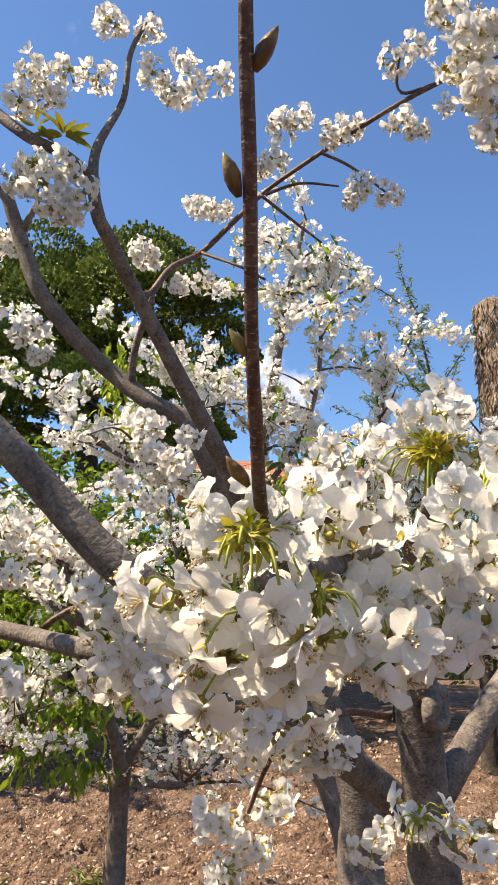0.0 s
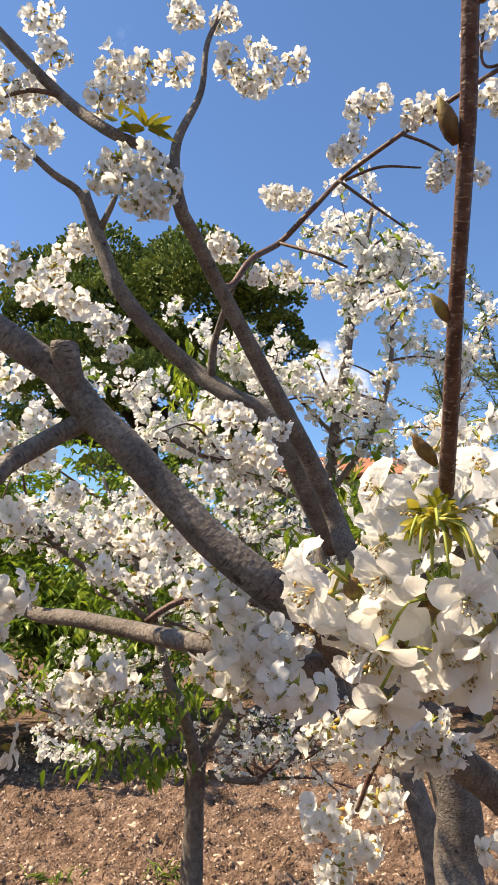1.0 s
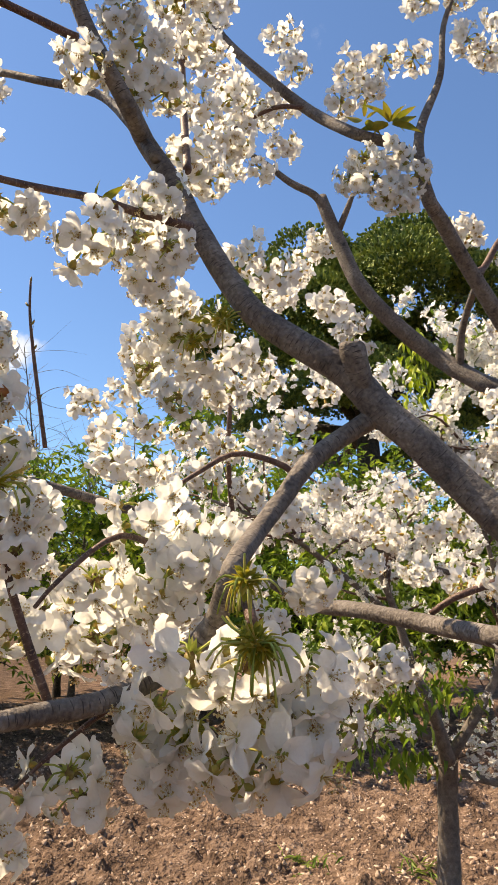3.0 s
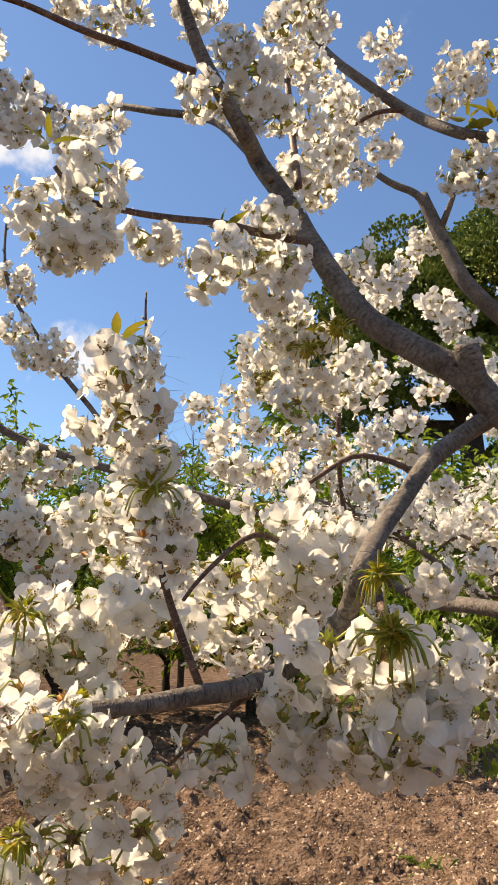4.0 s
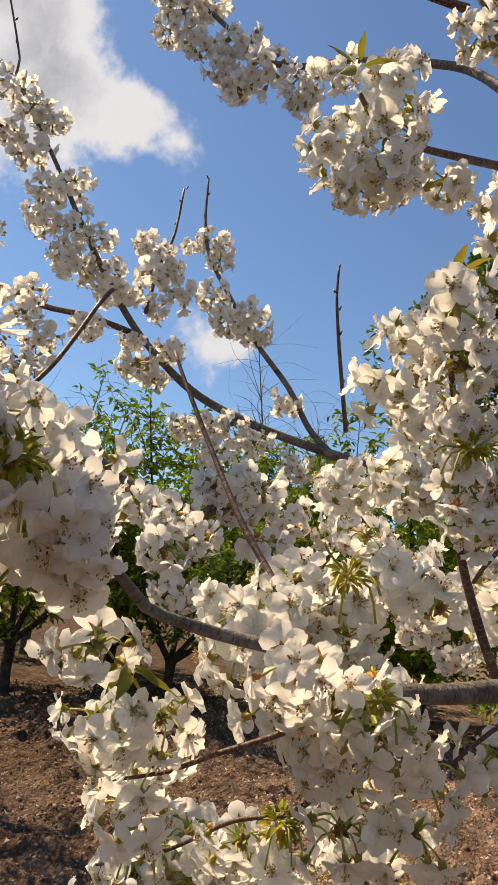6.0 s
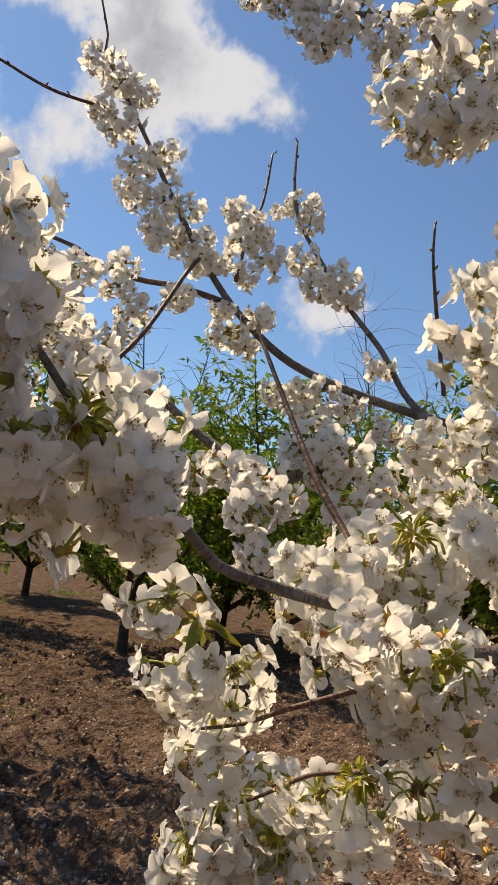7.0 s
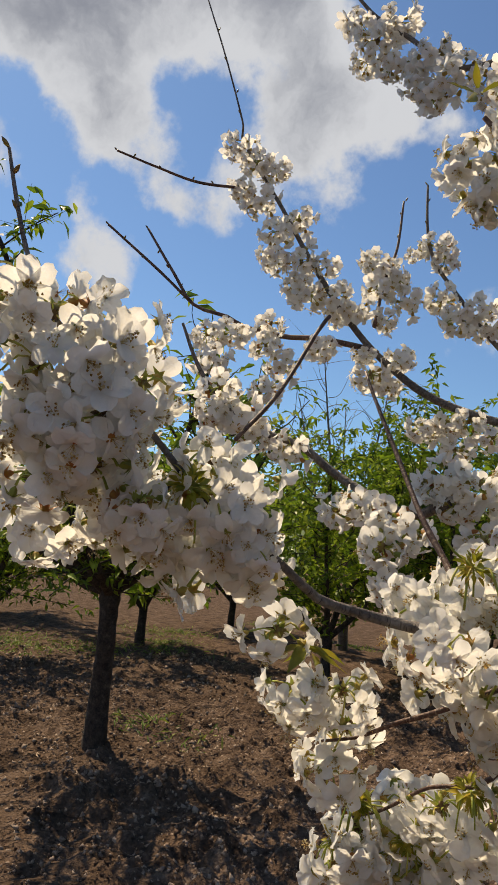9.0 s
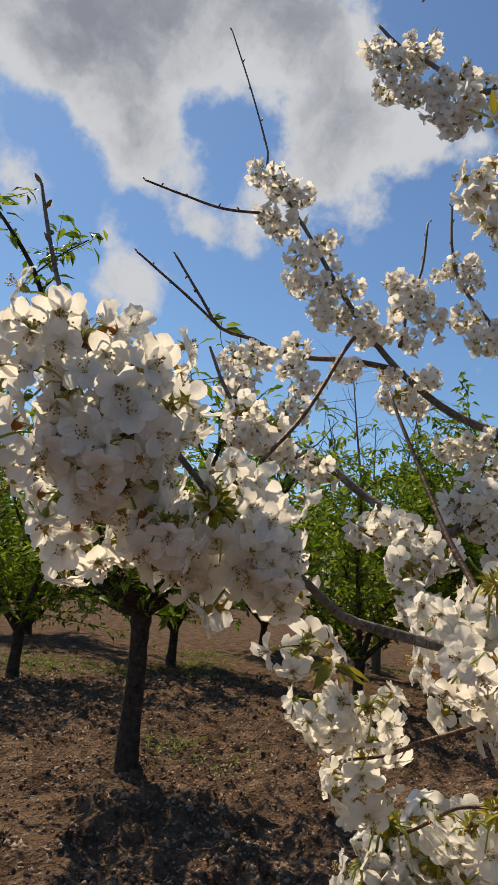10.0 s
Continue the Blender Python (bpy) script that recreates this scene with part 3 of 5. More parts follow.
branch('arched_side_d', 'twig', [(0.31, 1.363, 2.55, 0.0035), (0.241, 1.363, 2.532, 0.003), (0.234, 1.35, 2.579, 0.0025), (0.26, 1.333, 2.653, 0.002)])
branch('arched_side_e', 'twig', [(-0.04, 1.48, 2.398, 0.0035), (0.029, 1.499, 2.345, 0.003), (0.087, 1.514, 2.302, 0.002)])
branch('upright_spur', 'limb', [(-0.342, 1.686, 2.059, 0.009), (-0.329, 1.652, 2.125, 0.008), (-0.296, 1.595, 2.177, 0.007), (-0.259, 1.497, 2.184, 0.005)])
branch('low_limb', 'limb', [(-0.042, 1.051, 1.486, 0.0134), (-0.097, 1.017, 1.481, 0.0134), (-0.153, 1, 1.491, 0.0126), (-0.211, 1.003, 1.505, 0.0122), (-0.295, 1.08, 1.516, 0.0118), (-0.418, 1.154, 1.534, 0.0118), (-0.494, 1.203, 1.54, 0.0109), (-0.596, 1.269, 1.573, 0.0076), (-0.694, 1.111, 1.656, 0.0076), (-0.802, 1.004, 1.697, 0.0076), (-0.884, 0.924, 1.721, 0.0076), (-0.954, 1.014, 1.745, 0.0076), (-1.043, 0.916, 1.775, 0.0073), (-1.105, 0.84, 1.809, 0.0069), (-1.152, 0.784, 1.86, 0.0063), (-1.185, 0.726, 1.923, 0.0057), (-1.214, 0.648, 2.029, 0.0047), (-1.254, 0.585, 2.15, 0.0037), (-1.281, 0.544, 2.224, 0.0032), (-1.305, 0.509, 2.295, 0.0025), (-1.288, 0.502, 2.31, 0.0019), (-1.301, 0.459, 2.437, 0.0016), (-1.316, 0.411, 2.562, 0.0013)])
branch('low_twig', 'twig', [(-0.301, 1.108, 1.529, 0.004), (-0.272, 1.112, 1.549, 0.0045), (-0.217, 1.146, 1.573, 0.005)])
branch('curved_branch', 'limb', [(-0.284, 0.843, 1.731, 0.0104), (-0.325, 0.823, 1.701, 0.01), (-0.346, 0.786, 1.669, 0.0096), (-0.357, 0.761, 1.637, 0.0092), (-0.365, 0.712, 1.594, 0.0088), (-0.335, 0.611, 1.557, 0.0084), (-0.371, 0.647, 1.515, 0.0088), (-0.406, 0.638, 1.48, 0.0088), (-0.427, 0.584, 1.46, 0.0084), (-0.447, 0.551, 1.455, 0.008), (-0.461, 0.484, 1.451, 0.0064), (-0.492, 0.449, 1.45, 0.0052), (-0.526, 0.445, 1.462, 0.0048), (-0.558, 0.432, 1.466, 0.0046), (-0.579, 0.412, 1.469, 0.0044), (-0.585, 0.379, 1.475, 0.004), (-0.585, 0.349, 1.482, 0.0037), (-0.58, 0.316, 1.503, 0.0032), (-0.579, 0.273, 1.53, 0.0029), (-0.579, 0.236, 1.555, 0.0026), (-0.573, 0.203, 1.584, 0.0022), (-0.58, 0.126, 1.654, 0.0021), (-0.6, 0.111, 1.69, 0.0018), (-0.607, 0.097, 1.733, 0.0016), (-0.614, 0.086, 1.776, 0.0012)])
branch('side_twig', 'twig', [(-0.357, 0.785, 1.656, 0.0037), (-0.367, 0.779, 1.667, 0.0034), (-0.388, 0.759, 1.675, 0.0031), (-0.408, 0.742, 1.675, 0.0028), (-0.429, 0.718, 1.655, 0.0025), (-0.448, 0.696, 1.634, 0.0019)])
branch('hanging_spur', 'twig', [(-0.373, 0.694, 1.567, 0.006), (-0.338, 0.637, 1.538, 0.005), (-0.312, 0.597, 1.518, 0.004)])
branch('white_shoot', 'twig', [(-0.714, 1.37, 1.66, 0.005), (-0.723, 1.349, 1.731, 0.005), (-0.719, 1.324, 1.833, 0.005), (-0.709, 1.312, 1.939, 0.0045), (-0.695, 1.303, 2.035, 0.004)])
branch('tall_shoot', 'twig', [(-0.504, 0.794, 2.045, 0.0055), (-0.561, 0.863, 2.236, 0.005), (-0.57, 0.866, 2.381, 0.0045), (-0.569, 0.853, 2.475, 0.004)])
branch('sleeve_branch', 'limb', [(-0.498, 0.719, 2.013, 0.0068), (-0.557, 0.739, 2.095, 0.0059), (-0.622, 0.757, 2.167, 0.0055), (-0.705, 0.736, 2.2, 0.0051), (-0.772, 0.733, 2.233, 0.0051), (-0.838, 0.709, 2.235, 0.0047), (-0.895, 0.681, 2.253, 0.0043), (-1.002, 0.662, 2.369, 0.0038), (-1.049, 0.633, 2.423, 0.0034), (-1.086, 0.61, 2.483, 0.0026)])
branch('bare_shoot', 'twig', [(-0.558, 0.645, 2.132, 0.005), (-0.615, 0.606, 2.161, 0.0045), (-0.652, 0.553, 2.166, 0.004), (-0.689, 0.502, 2.178, 0.0035), (-0.718, 0.474, 2.187, 0.003), (-0.763, 0.414, 2.208, 0.002)])
branch('cluster_twig', 'twig', [(-0.449, 0.72, 1.918, 0.005), (-0.474, 0.661, 1.908, 0.0045), (-0.487, 0.612, 1.899, 0.004), (-0.497, 0.541, 1.873, 0.0035), (-0.516, 0.499, 1.866, 0.003), (-0.521, 0.456, 1.858, 0.0025), (-0.527, 0.432, 1.875, 0.002)])
branch('rising_twig', 'twig', [(-0.449, 0.554, 1.46, 0.0034), (-0.46, 0.542, 1.498, 0.0034), (-0.467, 0.526, 1.539, 0.0031), (-0.466, 0.508, 1.579, 0.0027), (-0.462, 0.5, 1.62, 0.0024), (-0.455, 0.468, 1.66, 0.002), (-0.439, 0.432, 1.694, 0.0016), (-0.434, 0.423, 1.712, 0.0011)])
branch('drooping_twig', 'twig', [(-0.483, 0.512, 1.445, 0.003), (-0.501, 0.492, 1.432, 0.0036), (-0.531, 0.511, 1.392, 0.0027), (-0.548, 0.511, 1.376, 0.0024), (-0.573, 0.5, 1.348, 0.0021), (-0.605, 0.479, 1.338, 0.0018), (-0.675, 0.48, 1.296, 0.0015), (-0.741, 0.47, 1.267, 0.0012)])
branch('thin_twig', 'twig', [(-0.5, 0.47, 1.442, 0.0024), (-0.538, 0.437, 1.414, 0.0021), (-0.577, 0.416, 1.393, 0.0018), (-0.606, 0.408, 1.377, 0.0015), (-0.63, 0.389, 1.368, 0.0012)])
branch('under_twig', 'twig', [(-0.416, 0.616, 1.466, 0.0024), (-0.441, 0.602, 1.448, 0.0021), (-0.462, 0.581, 1.425, 0.0018), (-0.481, 0.561, 1.4, 0.0015)])
branch('cross_twig', 'twig', [(-0.449, 0.714, 1.574, 0.0026), (-0.446, 0.623, 1.585, 0.0026), (-0.466, 0.58, 1.551, 0.002), (-0.472, 0.557, 1.526, 0.0016)])
branch('side_branch', 'limb', [(-1.163, 0.757, 1.886, 0.006), (-1.173, 0.734, 1.894, 0.0055), (-1.211, 0.663, 1.905, 0.005), (-1.247, 0.605, 1.906, 0.0045), (-1.245, 0.528, 1.907, 0.004), (-1.241, 0.495, 1.916, 0.0035), (-1.254, 0.435, 1.928, 0.003), (-1.269, 0.4, 1.978, 0.0026), (-1.3, 0.35, 2.062, 0.002)])
branch('side_shoot', 'twig', [(-1.256, 0.43, 1.932, 0.0025), (-1.274, 0.373, 1.98, 0.0024), (-1.3, 0.28, 2.05, 0.002)])
branch('bare_tip', 'twig', [(-1.29, 0.52, 2.187, 0.003), (-1.294, 0.429, 2.173, 0.0026), (-1.304, 0.352, 2.183, 0.0022), (-1.303, 0.278, 2.19, 0.002)])
branch('flower_branch', 'limb', [(-0.954, 1.014, 1.745, 0.007), (-1.007, 1.014, 1.794, 0.0055), (-1.039, 0.985, 1.862, 0.005), (-1.09, 0.943, 1.938, 0.0045), (-1.129, 0.902, 2.015, 0.004), (-1.156, 0.862, 2.085, 0.0035), (-1.174, 0.854, 2.155, 0.0028), (-1.191, 0.86, 2.255, 0.002)])
branch('short_shoot', 'twig', [(-1.169, 0.749, 1.936, 0.004), (-1.186, 0.774, 2.032, 0.003), (-1.192, 0.801, 2.108, 0.0026), (-1.202, 0.815, 2.212, 0.002)])
branch('hanging_switch', 'twig', [(-0.573, 0.478, 1.485, 0.0034), (-0.611, 0.486, 1.521, 0.003), (-0.642, 0.484, 1.556, 0.0027), (-0.692, 0.485, 1.622, 0.0023), (-0.733, 0.481, 1.685, 0.0019), (-0.753, 0.48, 1.717, 0.0015)])
branch('slant_twig', 'twig', [(-1.007, 0.569, 1.87, 0.003), (-1.001, 0.549, 1.842, 0.003), (-0.976, 0.484, 1.733, 0.003), (-0.967, 0.423, 1.656, 0.003)])
branch('inner_branch', 'limb', [(-0.838, 0.672, 1.602, 0.007), (-0.885, 0.641, 1.583, 0.0065), (-0.972, 0.589, 1.629, 0.006), (-1.008, 0.542, 1.67, 0.0055), (-1.037, 0.494, 1.686, 0.005), (-1.046, 0.436, 1.713, 0.004), (-1.064, 0.395, 1.768, 0.003), (-1.074, 0.366, 1.831, 0.002)])
branch('near_shoot', 'twig', [(0.017, 0.531, 1.574, 0.004), (0.016, 0.495, 1.591, 0.0036), (0.016, 0.467, 1.614, 0.0033), (0.016, 0.436, 1.642, 0.0031), (0.018, 0.39, 1.693, 0.003), (0.018, 0.368, 1.725, 0.0029), (0.019, 0.351, 1.751, 0.0026)])
branch('lower_twig', 'twig', [(0.154, 1.218, 1.413, 0.005), (0.097, 1.17, 1.423, 0.0045), (0.023, 1.138, 1.407, 0.004), (-0.014, 1.18, 1.352, 0.0035), (-0.039, 1.215, 1.29, 0.003)])
branch('lower_twig_b', 'twig', [(0.221, 1.114, 1.27, 0.005), (0.185, 1.051, 1.303, 0.004), (0.157, 0.999, 1.337, 0.003)])
branch('right_near_twig', 'twig', [(0.142, 0.825, 1.612, 0.007), (0.146, 0.754, 1.645, 0.006), (0.138, 0.697, 1.665, 0.0045), (0.13, 0.674, 1.672, 0.003)])
branch('bud_shoot', 'twig', [(-1.064, 1.205, 1.837, 0.005), (-1.065, 1.184, 1.907, 0.0044), (-1.066, 1.153, 2.012, 0.0038), (-1.065, 1.131, 2.094, 0.003), (-1.058, 1.118, 2.156, 0.0022)])
blossoms('near', [(0.002, 0.528, 1.582, 1.02), (-0.027, 0.55, 1.546, 1.02), (0.011, 0.529, 1.539, 1.07), (0.045, 0.585, 1.593, 1.02), (0.073, 0.607, 1.593, 0.96), (-0.006, 0.56, 1.514, 1.02), (0.046, 0.57, 1.528, 1.02), (0.076, 0.617, 1.555, 1.02), (0.086, 0.595, 1.522, 0.92), (0.03, 0.585, 1.507, 0.96), (0.109, 0.628, 1.563, 1.02), (0.125, 0.627, 1.532, 0.92)])  # near front
blossoms('near', [(0.146, 0.608, 1.61, 0.92), (0.149, 0.62, 1.566, 0.92), (0.13, 0.672, 1.68, 0.87), (0.112, 0.726, 1.668, 0.83), (0.14, 0.635, 1.585, 0.83), (0.171, 0.652, 1.649, 0.92), (0.166, 0.679, 1.54, 0.74), (0.073, 0.839, 1.701, 0.83), (0.052, 0.893, 1.685, 0.83)])  # near side
blossoms('near', [(0.105, 0.979, 1.320, 0.7), (0.156, 0.987, 1.346, 0.8), (0.210, 1.009, 1.315, 0.8), (0.241, 1.052, 1.316, 0.8)])  # low near
blossoms('near', [(-0.143, 0.886, 1.536, 1), (-0.158, 0.908, 1.487, 1), (-0.111, 0.885, 1.509, 1), (-0.084, 0.866, 1.469, 0.9), (-0.171, 0.908, 1.565, 0.9), (-0.129, 0.923, 1.475, 0.9)])  # mid left
blossoms('mid', [(-0.080, 1.214, 1.282, 1), (-0.010, 1.246, 1.298, 1), (-0.068, 1.209, 1.223, 0.8), (-0.034, 1.141, 1.379, 1), (0.023, 1.177, 1.374, 1), (0.074, 1.181, 1.374, 1), (-0.074, 1.109, 1.409, 1), (-0.033, 1.248, 1.240, 0.9), (0.052, 1.118, 1.410, 1), (-0.009, 1.059, 1.423, 1)])  # mid low
blossoms('ball', [(-0.379, 1.187, 2.236, 1.1), (-0.341, 1.183, 2.264, 1.1), (-0.397, 1.176, 2.272, 1), (-0.351, 1.196, 2.209, 1), (-0.314, 1.194, 2.227, 1), (-0.36, 1.18, 2.192, 0.9), (-0.42, 1.175, 2.238, 0.9), (-0.328, 1.185, 2.182, 0.8)])  # mid upper
blossoms('ball', [(0.219, 0.767, 2.103, 1), (0.224, 0.780, 2.054, 1), (0.243, 0.818, 2.031, 0.9), (0.209, 0.799, 2.098, 0.9), (0.203, 0.826, 2.194, 0.8)])  # right top
blossoms('mid', [(0.229, 1.346, 2.595, 0.9), (0.278, 1.343, 2.622, 0.9), (0.008, 1.448, 2.539, 1), (0.043, 1.430, 2.537, 0.9), (0.110, 1.416, 2.490, 0.9), (0.144, 1.415, 2.501, 0.9), (-0.016, 1.463, 2.471, 1), (0.165, 1.445, 2.392, 0.9), (0.220, 1.445, 2.364, 0.9), (0.148, 1.451, 2.364, 0.8), (-0.157, 1.478, 2.375, 0.9), (-0.116, 1.482, 2.369, 0.7), (0.239, 1.376, 2.479, 0.9), (0.271, 1.382, 2.463, 0.8), (0.326, 1.375, 2.506, 0.6), (-0.285, 1.540, 2.297, 0.9), (-0.040, 1.485, 2.461, 0.8)])  # arch bloom
blossoms('mid', [(-0.119, 1.428, 2.641, 1), (-0.174, 1.415, 2.618, 1), (-0.203, 1.366, 2.559, 1), (-0.240, 1.328, 2.575, 1), (-0.324, 1.261, 2.516, 1), (-0.366, 1.220, 2.494, 1), (-0.424, 1.203, 2.483, 1), (-0.448, 1.210, 2.424, 1), (-0.398, 1.222, 2.444, 0.9), (-0.192, 1.398, 2.662, 0.9), (-0.312, 1.265, 2.642, 1), (-0.242, 1.290, 2.637, 1), (-0.535, 1.149, 2.551, 1), (-0.520, 1.169, 2.492, 1), (-0.581, 1.164, 2.433, 1), (-0.613, 1.142, 2.389, 1)])  # upper bloom
blossoms('mid', [(-0.621, 1.355, 2.482, 1), (-0.668, 1.351, 2.436, 1), (-0.710, 1.325, 2.481, 1), (-0.650, 1.331, 2.538, 1), (-0.627, 1.139, 2.472, 1), (-0.618, 1.043, 2.435, 1), (-0.562, 0.875, 2.313, 1), (-0.547, 0.905, 2.215, 1), (-0.713, 1.289, 2.405, 1), (-0.598, 1.297, 2.527, 1), (-0.581, 0.997, 2.234, 1), (-0.541, 0.875, 2.130, 1)])  # upper left
blossoms('ball', [(-0.498, 0.732, 2.107, 1), (-0.513, 0.678, 2.129, 1), (-0.530, 0.832, 2.098, 1), (-0.496, 0.709, 1.945, 1), (-0.507, 0.690, 1.917, 1), (-0.504, 0.775, 1.931, 0.9), (-0.500, 0.837, 1.863, 1)])  # left high
blossoms('ball', [(-0.572, 0.836, 1.815, 1), (-0.517, 0.950, 1.864, 1), (-0.549, 0.830, 1.866, 1), (-0.515, 0.813, 1.768, 0.9), (-0.534, 0.957, 1.814, 0.9), (-0.547, 1.093, 1.902, 0.9)])  # left mid
blossoms('mid', [(-0.678, 1.634, 2.377, 1), (-0.720, 1.633, 2.324, 1), (-0.649, 1.633, 2.417, 0.9), (-0.571, 1.660, 2.199, 1), (-0.562, 1.679, 2.135, 1), (-0.597, 1.658, 2.173, 0.9), (-0.172, 1.524, 2.406, 0.9), (-0.128, 1.540, 2.401, 0.9), (-0.160, 1.568, 2.248, 0.9), (-0.217, 1.552, 2.236, 0.9), (-0.290, 1.511, 2.303, 0.8), (-0.305, 2.051, 2.291, 0.9), (-0.742, 1.587, 2.262, 0.9), (-0.625, 1.648, 2.391, 0.8)])  # fork bloom
blossoms('near', [(-0.314, 0.598, 1.49, 1.16), (-0.361, 0.598, 1.492, 1.1), (-0.29, 0.634, 1.484, 0.99), (-0.303, 0.62, 1.439, 1.1), (-0.392, 0.609, 1.449, 1.1), (-0.332, 0.614, 1.424, 0.99), (-0.399, 0.638, 1.411, 1.1), (-0.285, 0.645, 1.45, 0.99)])  # green front
blossoms('near', [(-0.460, 0.692, 1.549, 0.9), (-0.404, 0.743, 1.591, 0.9), (-0.354, 0.813, 1.553, 0.9), (-0.441, 0.708, 1.593, 0.8), (-0.401, 1.179, 1.458, 1), (-0.426, 1.179, 1.427, 0.9), (-0.370, 1.189, 1.458, 1)])  # behind front
blossoms('mid', [(-0.348, 1.238, 1.596, 1), (-0.500, 1.650, 1.694, 1), (-0.408, 1.625, 1.701, 1), (-0.352, 1.640, 1.713, 1), (-0.448, 1.594, 1.769, 1), (-0.498, 1.484, 1.709, 1), (-0.474, 1.407, 1.618, 1), (-0.304, 1.366, 1.575, 0.9), (-0.210, 1.284, 1.809, 0.9), (-0.182, 1.349, 1.803, 0.9), (-0.228, 1.368, 1.881, 0.9), (-0.168, 1.443, 1.876, 0.9), (-0.289, 1.426, 1.786, 0.8), (-0.234, 1.452, 1.757, 0.8)])  # low limb bloom
blossoms('mid', [(-0.899, 1.119, 1.892, 1), (-0.844, 1.153, 1.916, 1), (-0.790, 1.190, 1.928, 1), (-0.690, 1.144, 1.900, 1), (-0.683, 1.265, 1.943, 1), (-0.650, 1.348, 1.960, 1), (-0.821, 1.071, 1.817, 1), (-0.816, 1.192, 1.853, 1), (-0.755, 1.239, 1.845, 1), (-0.705, 1.282, 1.826, 1), (-0.641, 1.322, 1.849, 1), (-0.585, 1.354, 1.883, 1), (-0.621, 0.887, 1.864, 1), (-0.555, 0.871, 1.864, 1), (-0.534, 0.897, 1.827, 0.9), (-0.547, 0.841, 1.901, 1), (-0.592, 1.367, 1.819, 1), (-0.577, 1.464, 1.968, 1)])  # back left
blossoms('mid', [(-0.754, 1.012, 1.749, 1), (-0.702, 1.053, 1.742, 1), (-0.690, 1.186, 1.753, 1), (-0.627, 1.238, 1.736, 1), (-0.543, 1.187, 1.684, 1), (-0.679, 1.088, 1.679, 1), (-0.629, 1.132, 1.654, 1), (-0.546, 1.419, 1.758, 1), (-0.454, 1.158, 2.014, 1), (-0.632, 1.470, 2.251, 1), (-0.669, 1.460, 2.189, 1), (-0.455, 0.858, 1.950, 0.9), (-0.445, 0.926, 1.959, 0.8)])  # back left b
blossoms('ball', [(-0.554, 0.643, 2.221, 1), (-0.516, 0.663, 2.160, 1), (-0.533, 0.633, 2.085, 1), (-0.505, 0.698, 2.155, 1), (-0.512, 0.685, 2.094, 1), (-0.521, 0.776, 2.288, 1), (-0.523, 0.843, 2.272, 1), (-0.493, 0.790, 2.312, 1)])  # top bloom
blossoms('ball', [(-0.551, 0.928, 2.125, 1), (-0.549, 1.002, 2.318, 1), (-0.564, 1.011, 2.245, 1), (-0.813, 0.664, 2.373, 1), (-0.774, 0.699, 2.349, 1), (-0.682, 0.652, 2.305, 1), (-0.524, 0.879, 2.367, 1)])  # top bloom b
blossoms('ball', [(-0.520, 0.464, 1.864, 1), (-0.521, 0.461, 1.824, 1), (-0.555, 0.442, 1.848, 1), (-0.519, 0.467, 1.900, 0.9), (-0.535, 0.454, 1.814, 0.9), (-0.467, 0.586, 1.840, 1), (-0.509, 0.538, 1.855, 0.8), (-0.455, 0.628, 1.860, 1), (-0.451, 0.678, 1.874, 1), (-0.455, 0.672, 1.927, 0.9), (-0.484, 0.698, 1.850, 0.9)])  # twig cluster
blossoms('ball', [(-0.499, 0.499, 1.704, 1), (-0.522, 0.505, 1.667, 1), (-0.520, 0.550, 1.649, 0.9), (-0.508, 0.572, 1.604, 1), (-0.534, 0.553, 1.603, 1), (-0.579, 0.548, 1.594, 0.9)])  # rise bloom
blossoms('near', [(-0.443, 0.658, 1.605, 1), (-0.406, 0.658, 1.566, 1), (-0.442, 0.691, 1.536, 0.9), (-0.479, 0.635, 1.550, 0.9), (-0.542, 0.569, 1.525, 0.9), (-0.577, 0.545, 1.519, 0.9), (-0.521, 0.603, 1.506, 0.9), (-0.567, 0.540, 1.474, 0.9), (-0.490, 0.653, 1.502, 0.9), (-0.595, 0.490, 1.488, 1), (-0.620, 0.473, 1.482, 0.9)])  # rise bloom b
blossoms('near', [(-0.484, 0.461, 1.428, 1), (-0.545, 0.454, 1.430, 0.9), (-0.494, 0.540, 1.392, 1), (-0.541, 0.519, 1.345, 1), (-0.506, 0.557, 1.348, 1), (-0.462, 0.598, 1.407, 0.9), (-0.456, 0.608, 1.388, 0.8), (-0.400, 0.629, 1.416, 0.9), (-0.613, 0.499, 1.319, 0.9), (-0.605, 0.526, 1.287, 0.9)])  # droop bloom
blossoms('near', [(-0.598, 0.325, 1.455, 0.8), (-0.593, 0.382, 1.414, 0.85), (-0.610, 0.355, 1.405, 0.9), (-0.628, 0.396, 1.349, 0.8), (-0.722, 0.488, 1.264, 1), (-0.668, 0.502, 1.284, 1), (-0.584, 0.515, 1.311, 0.9), (-0.656, 0.523, 1.250, 1), (-0.741, 0.482, 1.227, 1)])  # low corner
blossoms('near', [(-0.594, 0.174, 1.660, 1), (-0.596, 0.198, 1.621, 1), (-0.588, 0.179, 1.594, 1), (-0.604, 0.183, 1.559, 1), (-0.612, 0.197, 1.523, 1), (-0.607, 0.226, 1.513, 1), (-0.612, 0.214, 1.533, 0.9)])  # left shoot bloom
blossoms('near', [(-0.587, 0.261, 1.529, 1), (-0.594, 0.280, 1.565, 0.9), (-0.598, 0.271, 1.501, 1), (-0.603, 0.298, 1.503, 0.9), (-0.598, 0.252, 1.575, 0.8)])  # left shoot bloom b
blossoms('near', [(-0.595, 0.091, 1.642, 0.9), (-0.648, 0.159, 1.518, 0.9), (-0.665, 0.115, 1.570, 0.8)])  # left edge bloom
